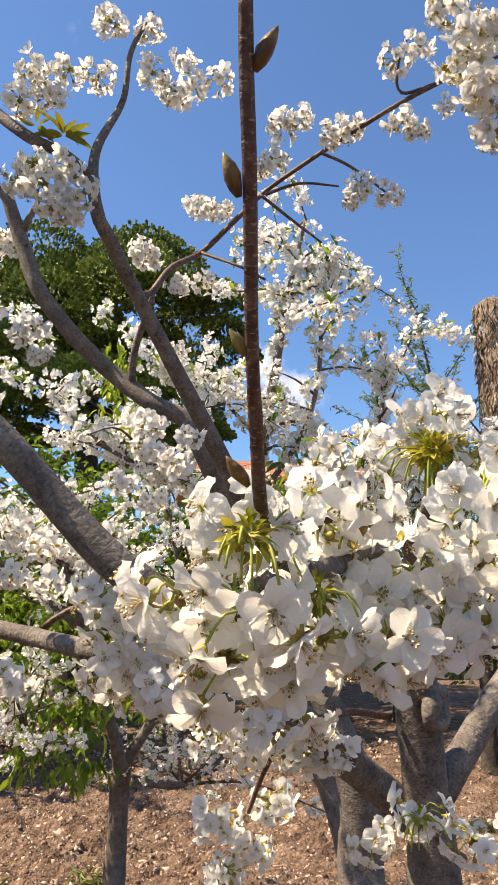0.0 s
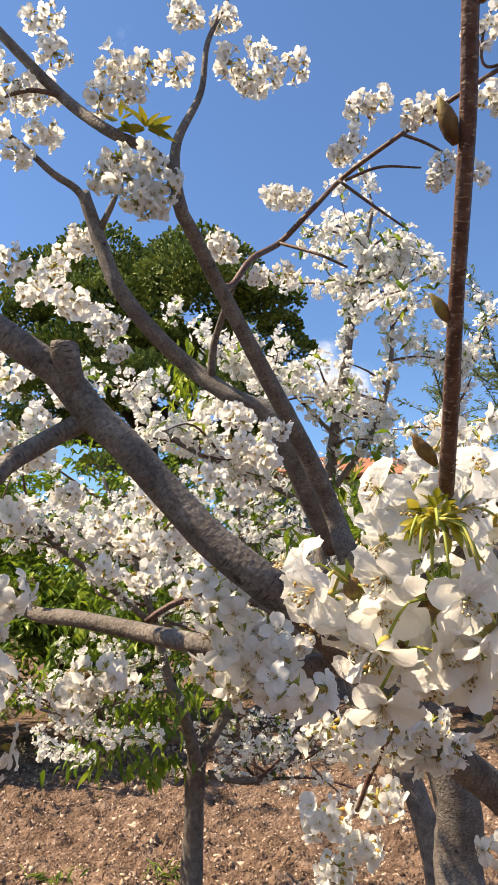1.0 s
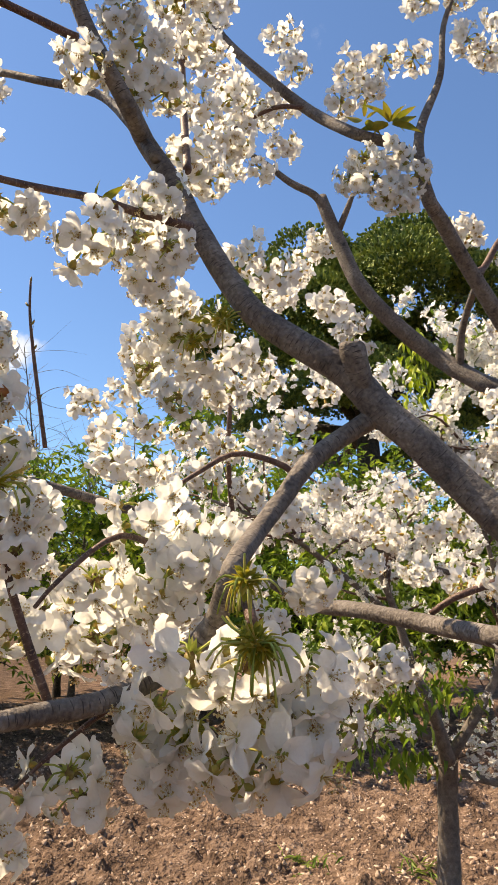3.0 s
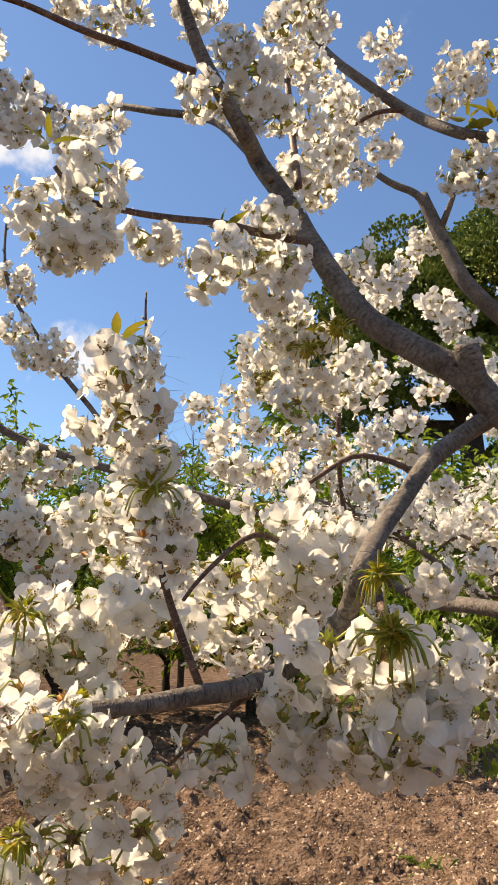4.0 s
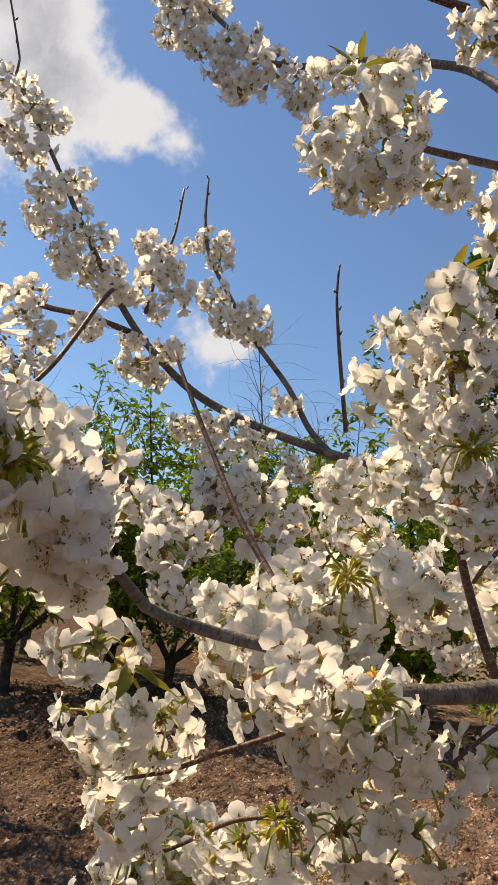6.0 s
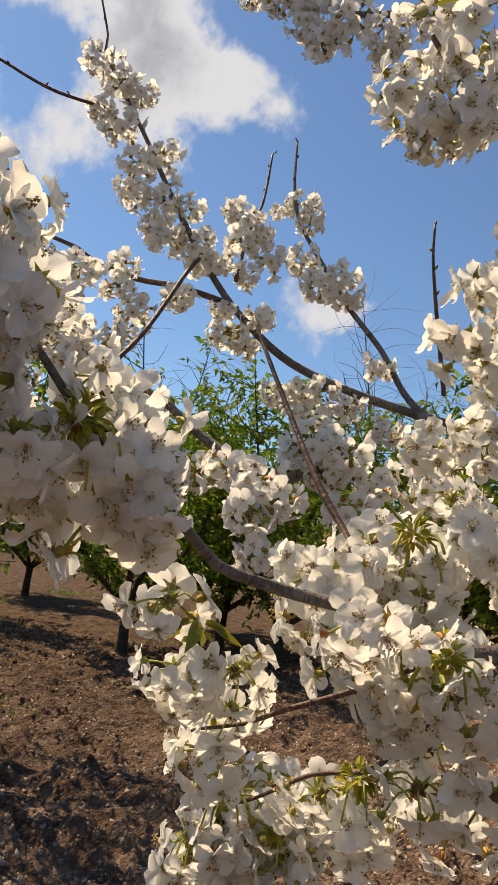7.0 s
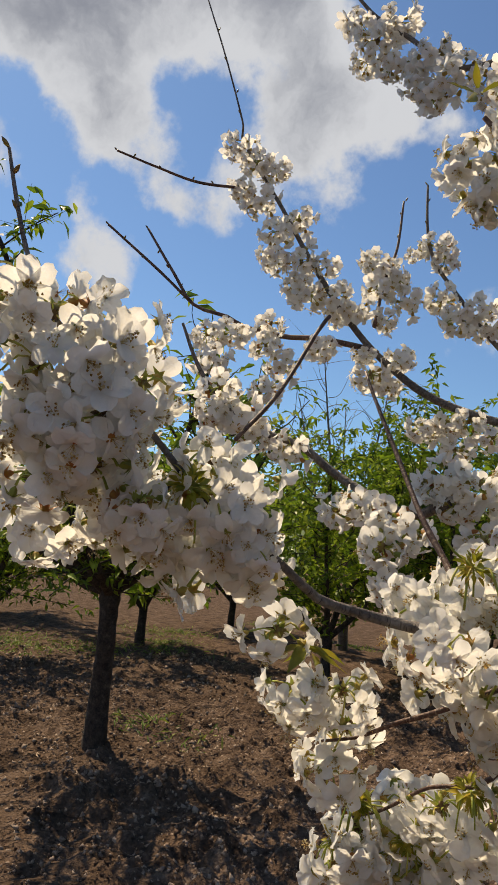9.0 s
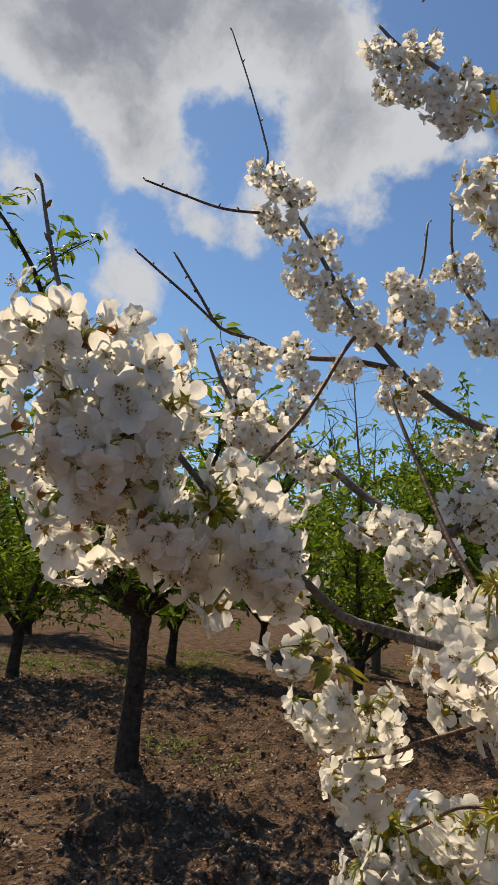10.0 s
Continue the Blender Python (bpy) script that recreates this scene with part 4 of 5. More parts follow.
blossoms('mid', [(-1.079, 0.619, 2.428, 1), (-1.053, 0.640, 2.385, 1), (-1.021, 0.658, 2.326, 1), (-0.981, 0.680, 2.278, 1), (-0.943, 0.679, 2.303, 1), (-0.892, 0.687, 2.243, 1), (-0.955, 0.686, 2.240, 1), (-1.015, 0.656, 2.399, 1), (-0.834, 0.706, 2.210, 0.9), (-0.782, 0.725, 2.209, 0.9), (-1.070, 0.634, 2.355, 0.9), (-0.836, 0.700, 2.178, 0.8)])  # sleeve bloom
blossoms('mid', [(-1.304, 0.514, 2.275, 1), (-1.280, 0.540, 2.243, 1), (-1.302, 0.520, 2.190, 1), (-1.284, 0.554, 2.165, 1), (-1.265, 0.568, 2.227, 1), (-1.253, 0.580, 2.100, 1), (-1.239, 0.613, 2.129, 0.9), (-1.260, 0.580, 2.051, 0.9), (-1.225, 0.618, 2.042, 1), (-1.199, 0.660, 2.038, 0.8), (-1.222, 0.636, 1.986, 1), (-1.195, 0.676, 1.992, 1), (-1.241, 0.621, 2.007, 0.8), (-1.184, 0.720, 1.961, 1), (-1.192, 0.767, 2.021, 1), (-1.200, 0.779, 2.070, 1), (-1.165, 0.814, 1.997, 0.9), (-1.211, 0.761, 2.078, 0.9), (-1.190, 0.802, 2.042, 1), (-1.200, 0.696, 1.958, 0.9)])  # tall bloom
blossoms('mid', [(-1.173, 0.775, 1.955, 0.8)])  # tall bloom
blossoms('mid', [(-1.178, 0.756, 1.848, 1), (-1.150, 0.791, 1.882, 1), (-1.182, 0.741, 1.885, 0.8), (-1.163, 0.783, 1.832, 0.8), (-1.096, 0.863, 1.771, 1), (-1.126, 0.839, 1.759, 1), (-1.068, 0.888, 1.773, 0.9), (-1.041, 0.917, 1.748, 0.9), (-1.093, 0.879, 1.725, 0.9), (-1.156, 0.871, 2.122, 0.9), (-1.145, 0.879, 2.088, 0.8), (-1.180, 0.838, 2.107, 0.7), (-1.146, 0.876, 2.011, 1), (-1.116, 0.896, 1.967, 1), (-1.093, 0.926, 1.992, 1), (-1.089, 0.941, 1.953, 0.9), (-1.040, 0.990, 1.833, 0.8)])  # tall bloom b
blossoms('mid', [(-1.253, 0.466, 1.881, 1), (-1.237, 0.507, 1.890, 1), (-1.204, 0.463, 1.823, 1), (-1.243, 0.574, 1.881, 0.9), (-1.229, 0.604, 1.847, 1), (-1.245, 0.580, 1.923, 0.8), (-1.208, 0.663, 1.889, 0.9), (-1.049, 0.425, 1.742, 1), (-1.047, 0.454, 1.710, 1), (-1.059, 0.418, 1.710, 0.9), (-1.045, 0.482, 1.684, 1), (-1.017, 0.530, 1.668, 1), (-1.140, 0.535, 1.776, 0.9)])  # side bloom
blossoms('mid', [(-0.900, 0.580, 1.589, 1), (-0.958, 0.585, 1.583, 0.9), (-0.857, 0.593, 1.576, 1), (-0.812, 0.593, 1.557, 1), (-0.823, 0.564, 1.534, 1), (-0.802, 0.569, 1.491, 0.9), (-0.837, 0.667, 1.629, 1), (-0.818, 0.697, 1.627, 1), (-0.834, 0.679, 1.596, 0.9), (-0.800, 0.732, 1.596, 1), (-0.781, 0.679, 1.555, 1), (-0.829, 0.856, 1.661, 1), (-0.923, 0.889, 1.696, 0.9), (-0.770, 0.782, 1.582, 0.9), (-0.864, 0.664, 1.623, 0.8)])  # inner bloom
blossoms('near', [(-0.600, 0.474, 1.482, 0.9), (-0.643, 0.481, 1.487, 0.8), (-0.596, 0.511, 1.512, 1), (-0.584, 0.533, 1.497, 0.9), (-0.601, 0.461, 1.454, 0.9), (-0.602, 0.597, 1.500, 0.9), (-0.541, 0.470, 1.420, 0.9), (-0.542, 0.493, 1.395, 0.9), (-0.519, 0.516, 1.444, 0.9), (-0.623, 0.641, 1.566, 0.9)])  # low right bloom
blossoms('near', [(-0.627, 0.358, 1.409, 0.75), (-0.623, 0.409, 1.381, 0.9), (-0.686, 0.516, 1.300, 0.9), (-0.718, 0.494, 1.267, 1), (-0.694, 0.516, 1.254, 1), (-0.644, 0.527, 1.289, 0.9), (-0.728, 0.507, 1.222, 1), (-0.686, 0.532, 1.231, 0.9), (-0.569, 0.601, 1.308, 1), (-0.557, 0.551, 1.368, 0.9)])  # bottom bloom
blossoms('near', [(-0.559, 0.103, 1.663, 0.9), (-0.549, 0.126, 1.645, 0.9), (-0.552, 0.120, 1.614, 0.9), (-0.543, 0.144, 1.613, 0.9), (-0.542, 0.162, 1.586, 0.9), (-0.548, 0.135, 1.576, 0.9), (-0.567, 0.112, 1.582, 0.9), (-0.567, 0.132, 1.544, 0.9), (-0.554, 0.161, 1.554, 0.9), (-0.556, 0.195, 1.533, 0.8), (-0.559, 0.163, 1.632, 0.8)])  # shoot front
blossoms('mid', [(-0.689, 0.858, 1.564, 1), (-0.655, 0.893, 1.528, 1), (-0.667, 1.000, 1.572, 1), (-0.607, 0.935, 1.507, 1), (-0.691, 0.878, 1.488, 1), (-0.679, 0.960, 1.457, 0.9), (-0.619, 1.053, 1.508, 1), (-0.563, 0.982, 1.455, 0.9), (-0.686, 0.808, 1.525, 1), (-0.600, 1.176, 1.573, 1), (-0.730, 0.821, 1.585, 0.9), (-0.760, 0.795, 1.599, 0.9), (-0.576, 1.209, 1.520, 0.9)])  # under bloom
blossoms('ball', [(-0.435, 0.431, 1.684, 0.85), (-0.440, 0.454, 1.655, 0.85), (-0.447, 0.478, 1.624, 0.85), (-0.448, 0.493, 1.590, 0.9), (-0.448, 0.507, 1.562, 0.75)])  # rise front
blossoms('near', [(-0.510, 0.409, 1.458, 0.8), (-0.491, 0.428, 1.448, 0.85), (-0.481, 0.459, 1.442, 0.75)])  # joint front
blossoms('ball', [(-0.455, 0.468, 1.703, 0.8)])  # rise tip
blossoms('near', [(-0.575, 0.247, 1.548, 0.75), (-0.569, 0.262, 1.531, 0.8), (-0.571, 0.281, 1.514, 0.75)])  # stem front
for soup, nm, mat in zip(rest, ("far_blossom", "far_stamen", "far_calyx"), (PETAL, STAMEN, CALYX)):
    tagged(part(nm, soup.mesh(nm, mat), tree), kind="stuff")
tagged(part("far_stalk", mesh_of("far_stalk", np.concatenate(rest[3].v), rest[3].f, [STALK, BUD], True, rest_slots), tree), kind="stuff")


# ---- leaves, buds and loose details of the cherry tree ----
def scatter_leaves(soup, rng, places, ways, length, width, droop, n=3):
    """Folded, pointed leaves at places, each along its way."""
    places, x = np.atleast_2d(places), np.atleast_2d(ways).astype(float)
    v, f = leaf_blade(rng, 1.0, width / length, droop, n)
    x = x / (np.linalg.norm(x, axis=1)[:, None] + 1e-9)
    y = np.cross(np.array((0.05, 0.02, 1.0)), x)
    y /= np.linalg.norm(y, axis=1)[:, None] + 1e-9
    z = np.cross(x, y)
    a = rng.randn(len(x), 1) * 0.6
    y, z = y * np.cos(a) + z * np.sin(a), z * np.cos(a) - y * np.sin(a)
    size = length * (0.7 + rng.rand(len(x), 1, 1) * 0.6)
    soup.add_many(np.einsum("kc,ncd->nkd", v, np.stack([x, y, z], 1)) * size + places[:, None, :], f)


def leaf_tuft(at, lift, count, size, seed, owner=None, mat=None):
    """A tuft of young leaves at the end of a spur, each leaf its own part."""
    rng = np.random.RandomState(seed)
    for k in range(count):
        soup = Soup()
        a = k * 2.4 + rng.rand()
        d = np.array([math.cos(a), math.sin(a), lift + rng.randn() * 0.25])
        scatter_leaves(soup, rng, np.array(at) - BASE + d * 0.004, d, size, size * 0.3, -0.1 + rng.rand() * 0.5, 5)
        part("leaf", soup.mesh("leaf", mat or LEAF), owner or tree)


def stalk_tuft(at, count, length, seed, down=0.6):
    """A burst of green flower stalks and yellowish scales round a spur."""
    rng = np.random.RandomState(seed)
    soup, scales = Soup(), Soup()
    for k in range(count):
        d = rng.randn(3) + np.array([0, 0, -0.6 * down - 0.25])
        d /= np.linalg.norm(d)
        e = d * length * (0.7 + rng.rand() * 0.5)
        mid = e * np.array([0.7, 0.7, 0.35]) + np.array([0, 0, 0.1 * length])
        e = e - np.array([0, 0, 0.08 * length])
        soup.add(*tube(spline([(0, 0, 0, 0.0006), (*mid, 0.0005), (*e, 0.0007)], 0.01), 4))
    n = count * 6
    d = rng.randn(n, 3)
    d /= np.linalg.norm(d, axis=1)[:, None]
    scatter_leaves(scales, rng, d * length * (0.1 + 0.22 * rng.rand(n, 1)), d + rng.randn(n, 3) * 0.3 + np.array([0, 0, 0.2]), length * 0.27, length * 0.13, 0.3, 3)
    ob = part("flower_spur", soup.mesh("flower_spur", STALK), tree, "yellow-green flower stalks")
    ob.location = Vector(at) - Vector(BASE)
    tagged(part("scale", scales.mesh("scale", BRACT), ob), kind="stuff")


stalk_tuft((-0.284, 0.545, 1.506), 22, 0.0306, 400, 0.7)
stalk_tuft((-0.304, 0.567, 1.545), 16, 0.0255, 401, 0.2)
stalk_tuft((0.01, 0.499, 1.573), 11, 0.03, 402, 0.8)
stalk_tuft((0.043, 0.549, 1.549), 9, 0.026, 403, 0.4)
stalk_tuft((0.128, 0.649, 1.649), 22, 0.036, 404, 0.4)
stalk_tuft((-0.567, 0.232, 1.55), 11, 0.034, 405, 0.9)
stalk_tuft((-0.684, 0.464, 1.3), 18, 0.0255, 406, 0.3)
stalk_tuft((-0.655, 0.5, 1.275), 12, 0.026, 416, 0.2)
stalk_tuft((-0.73, 0.475, 1.25), 12, 0.026, 417, 0.2)
stalk_tuft((-0.437, 0.471, 1.604), 11, 0.0255, 407, 0.2)
stalk_tuft((-0.469, 0.394, 1.515), 8, 0.0255, 408, 0.3)
stalk_tuft((-0.504, 0.484, 1.446), 11, 0.0306, 409, 0.2)
stalk_tuft((-0.372, 0.616, 1.442), 14, 0.0289, 410, 0.5)
stalk_tuft((-0.575, 0.494, 1.344), 8, 0.034, 411, 0.6)
stalk_tuft((0.151, 0.955, 1.348), 9, 0.0255, 412, 0.2)
stalk_tuft((-0.471, 0.44, 1.446), 9, 0.0255, 413, 0.2)
stalk_tuft((-0.504, 0.821, 1.836), 14, 0.0289, 414, 0.4)
stalk_tuft((-0.443, 0.784, 1.836), 12, 0.0289, 415, 0.3)


def bud(at, axis, size, seed):
    """A pointed, scaly bud beside a shoot."""
    rng = np.random.RandomState(seed)
    m = frame_of(axis, rng.rand() * 6)
    prof = [(0, 0.35), (0.2, 0.75), (0.45, 1.0), (0.7, 0.75), (0.9, 0.32), (1.0, 0.05)]
    v, k = [], 8
    for s, r in prof:
        for j in range(k):
            a = j * 2 * math.pi / k
            rr = r * (1 + 0.12 * math.cos(a * 3 + s * 6))
            v.append((0.2 * size * rr * math.cos(a), 0.2 * size * rr * math.sin(a), size * s))
    f = [(i * k + j, i * k + (j + 1) % k, (i + 1) * k + (j + 1) % k, (i + 1) * k + j) for i in range(len(prof) - 1) for j in range(k)]
    f += [tuple(range(k))[::-1], tuple(range((len(prof) - 1) * k, len(prof) * k))]
    return part("bud", mesh_of("bud", np.array(v) @ m.T + np.array(at) - BASE, f, BUD), tree)


bud((-1.0560, 1.1170, 2.1520), (0.000, 0.0, 0.012), 0.012, 60)
bud((-1.0620, 1.1360, 2.0700), (0.008, 0.0, 0.012), 0.012, 61)
bud((-1.0650, 1.1240, 2.1050), (-0.008, 0.0, 0.012), 0.012, 62)
bud((-1.0620, 1.1560, 2.0000), (-0.008, 0.0, 0.012), 0.012, 63)
bud((-1.0630, 1.1490, 2.0230), (0.008, 0.0, 0.012), 0.012, 64)
bud((-1.0630, 1.1750, 1.9290), (0.008, 0.0, 0.012), 0.012, 65)
bud((0.0210, 0.3700, 1.7210), (0.0080, -0.0050, 0.0130), 0.017, 0)
bud((0.0140, 0.3930, 1.6860), (-0.0050, -0.0060, 0.0130), 0.017, 1)
bud((0.0140, 0.4370, 1.6400), (-0.0080, -0.0060, 0.0110), 0.0135, 2)
bud((0.0160, 0.4730, 1.6080), (0.0040, -0.0060, 0.0130), 0.0135, 3)
bud((0.0110, 0.4890, 1.5950), (-0.0130, -0.0090, 0.0170), 0.018, 4)
bud((-1.316, 0.411, 2.562), (0.0, -0.013, 0.012), 0.008, 5)
bud((-1.308, 0.437, 2.496), (0.008, 0.008, 0.015), 0.008, 6)
bud((-1.301, 0.459, 2.437), (0.0, -0.014, 0.013), 0.008, 7)
bud((-1.293, 0.483, 2.373), (0.007, 0.007, 0.015), 0.008, 8)
bud((-1.287, 0.494, 2.33), (0.0, -0.013, 0.013), 0.008, 9)
bud((-1.303, 0.278, 2.19), (-0.002, -0.01, 0.01), 0.008, 10)
bud((-1.302, 0.308, 2.187), (0.008, 0.005, 0.012), 0.008, 11)
bud((-1.299, 0.36, 2.18), (-0.003, -0.01, 0.01), 0.008, 12)
bud((-1.298, 0.419, 2.176), (0.008, 0.005, 0.013), 0.008, 13)
bud((-1.295, 0.459, 2.18), (-0.003, -0.011, 0.011), 0.008, 14)
bud((-1.3, 0.35, 2.062), (-0.003, -0.01, 0.011), 0.008, 15)
bud((-1.294, 0.371, 2.019), (0.008, 0.005, 0.013), 0.008, 16)
bud((-1.279, 0.39, 1.992), (-0.003, -0.01, 0.011), 0.008, 17)
bud((-1.265, 0.411, 1.957), (0.007, 0.005, 0.013), 0.008, 18)
bud((-1.3, 0.28, 2.05), (-0.002, -0.01, 0.01), 0.008, 19)
bud((-1.291, 0.308, 2.027), (0.007, 0.004, 0.012), 0.008, 20)
bud((-1.278, 0.344, 1.997), (-0.003, -0.01, 0.01), 0.008, 21)
bud((-1.191, 0.86, 2.255), (-0.004, -0.012, 0.012), 0.008, 22)
bud((-1.185, 0.859, 2.217), (0.008, 0.005, 0.015), 0.008, 23)
bud((-1.174, 0.853, 2.165), (-0.003, -0.013, 0.013), 0.008, 24)
bud((-1.201, 0.818, 2.213), (0.008, 0.005, 0.014), 0.008, 25)
bud((-1.202, 0.814, 2.183), (-0.004, -0.013, 0.013), 0.008, 26)
bud((-1.199, 0.803, 2.133), (0.008, 0.005, 0.015), 0.008, 27)
bud((-0.614, 0.086, 1.776), (0.001, -0.005, 0.005), 0.009, 28)
bud((-0.611, 0.091, 1.756), (0.004, 0.003, 0.005), 0.009, 29)
bud((-0.608, 0.099, 1.729), (0.002, -0.005, 0.005), 0.009, 30)
bud((-0.746, 0.464, 2.216), (-0.003, -0.007, 0.007), 0.008, 31)
bud((-0.743, 0.484, 2.201), (0.008, 0.001, 0.008), 0.008, 32)
leaf_tuft((-0.349, 1.172, 2.321), 0.5, 9, 0.045, 300)
leaf_tuft((-0.386, 1.148, 2.323), 0.5, 4, 0.031, 301)
leaf_tuft((-0.456, 0.489, 1.627), 0.9, 7, 0.02, 302)
leaf_tuft((-0.434, 0.424, 1.698), 1.1, 4, 0.019, 303)
leaf_tuft((-0.52, 0.42, 1.886), 0.6, 5, 0.026, 304)
leaf_tuft((-0.467, 0.586, 1.868), 0.8, 4, 0.026, 305)
leaf_tuft((0.136, 0.685, 1.671), 0.3, 8, 0.022, 306)
leaf_tuft((-0.471, 0.81, 1.85), 0.3, 6, 0.0248, 307)
leaf_tuft((-0.583, 0.34, 1.448), -0.3, 5, 0.03, 308)
leaf_tuft((0.043, 0.565, 1.547), -0.3, 5, 0.02, 310)
leaf_tuft((-0.513, 0.847, 1.847), 0.2, 6, 0.0279, 311)
leaf_tuft((-0.609, 0.361, 1.441), -0.5, 5, 0.02, 312)
leaf_tuft((-0.666, 0.448, 1.325), -0.6, 5, 0.02, 313)


def knot(at, axis, size):
    """The swollen rim of an old pruning wound, hollow in the middle."""
    m = frame_of(axis, 0.3)
    ring = []
    for i in range(17):
        a = i * 6.2832 / 16
        p = m @ np.array([0.72 * size * math.cos(a), size * math.sin(a), 0.12 * size * math.sin(3 * a)])
        ring.append((*(np.array(at) - BASE + p), size * (0.42 + 0.08 * math.sin(a * 2 + 1))))
    part("knot", mesh_of("knot", *tube(np.array(ring), 9, 0.08, 4), BARK), tree, "dark hollow pruning scar")


knot((0.214, 1.203, 1.428), (0.9, -0.55, 0.1), 0.026)


def leaf_spray(at, drop, width, count, length, seed, mat=None):
    """A drooping shoot of bright young leaves on the tree behind."""
    rng = np.random.RandomState(seed)
    p = np.array(at) + np.stack([rng.randn(count) * width, rng.randn(count) * width, -drop * rng.rand(count)], 1)
    soup = Soup()
    scatter_leaves(soup, rng, p - BASE, rng.randn(count, 3) * np.array([1, 1, 0.3]) + np.array([0, 0, -1.4]), length, length * 0.32, 0.3, 4)
    tagged(part("leaf_spray", soup.mesh("leaf_spray", mat or PEACH_LEAF), tree, "drooping bright yellow-green young leaves"), kind="stuff")


leaf_spray((-0.727, 2.95, 2.688), 0.36, 0.03, 120, 0.05, 501, SPRAY_LEAF)
leaf_spray((-1.294, 3.868, 1.202), 0.12, 0.12, 55, 0.075, 510)
leaf_spray((-1.073, 4.004, 1.138), 0.12, 0.12, 55, 0.075, 511)
leaf_spray((-1.353, 3.926, 0.957), 0.12, 0.12, 55, 0.075, 512)
leaf_spray((-1.134, 4.064, 0.886), 0.12, 0.12, 55, 0.075, 513)
leaf_spray((-1.150, 3.806, 1.079), 0.12, 0.12, 55, 0.075, 514)
leaf_spray((-0.980, 4.192, 1.235), 0.12, 0.12, 55, 0.075, 515)
leaf_spray((-1.485, 4.044, 1.269), 0.12, 0.12, 55, 0.075, 516)


# ---- other blossoming cherry trees ----
def frames_of(axes, rng):
    z = axes / np.linalg.norm(axes, axis=1)[:, None]
    x = np.cross(z, rng.randn(len(z), 3))
    x /= np.linalg.norm(x, axis=1)[:, None] + 1e-9
    return np.stack([x, np.cross(z, x), z], 1)


def low_umbels(rng, petals, hearts, centres, reach):
    """Small flowers in balls round the centres."""
    at = np.repeat(np.array(centres), 9, 0)
    d = rng.randn(len(at), 3) + np.array([0, 0, -0.15])
    d /= np.linalg.norm(d, axis=1)[:, None]
    c = at + d * reach * (0.55 + 0.55 * rng.rand(len(at), 1))
    m = frames_of(d + rng.randn(len(at), 3) * 0.4, rng)
    v, f = [(0, 0, 0)], []
    for j in range(5):
        a = j * 1.2566
        for da, rr, h in ((-0.56, 0.55, 0.4), (-0.45, 0.9, 0.75), (0, 1.03, 0.85), (0.45, 0.9, 0.75), (0.56, 0.55, 0.4)):
            v.append((rr * math.cos(a + da), rr * math.sin(a + da), h))
        b = 1 + j * 5
        f += [(0, b, b + 1, b + 2), (0, b + 2, b + 3, b + 4)]
    shape = np.repeat(np.array(v)[None], len(at), 0)
    shape[:, :, 2] *= 0.2 + rng.rand(len(at), 1) * 0.9
    shape *= 0.0145 * (0.85 + 0.3 * rng.rand(len(at), 1, 1))
    petals.add_many(np.einsum("nkc,ncd->nkd", shape, m) + c[:, None, :], f)
    h = np.array([(0.003 * math.cos(q), 0.003 * math.sin(q), 0.004) for q in (0, 2.1, 4.2)] + [(0, 0, 0.001)])
    hearts.add_many(np.einsum("kc,ncd->nkd", h, m) + c[:, None, :], [(0, 1, 2), (0, 1, 3), (1, 2, 3), (2, 0, 3)])


def offshoots(rng, rows, count, length, rise, start=0.25):
    """Side shoots that leave a limb at random places."""
    out = []
    for k in range(count):
        i = int(len(rows) * (start + (1 - start) * rng.rand()))
        p = rows[min(i, len(rows) - 1)]
        d = rng.randn(3) * np.array([1, 1, 0.6]) + np.array([0, 0, rise])
        d[2] = max(d[2], -0.1)
        d /= np.linalg.norm(d)
        ln = length * (0.5 + rng.rand() * 0.8)
        mid = p[:3] + d * ln * 0.5 + rng.randn(3) * ln * 0.08
        end = p[:3] + d * ln + rng.randn(3) * ln * 0.1 + np.array([0, 0, -0.04 * ln])
        r0 = min(p[3] * 0.6, 0.009)
        out.append([(*p[:3], r0), (*mid, r0 * 0.7), (*end, r0 * 0.3)])
    return out


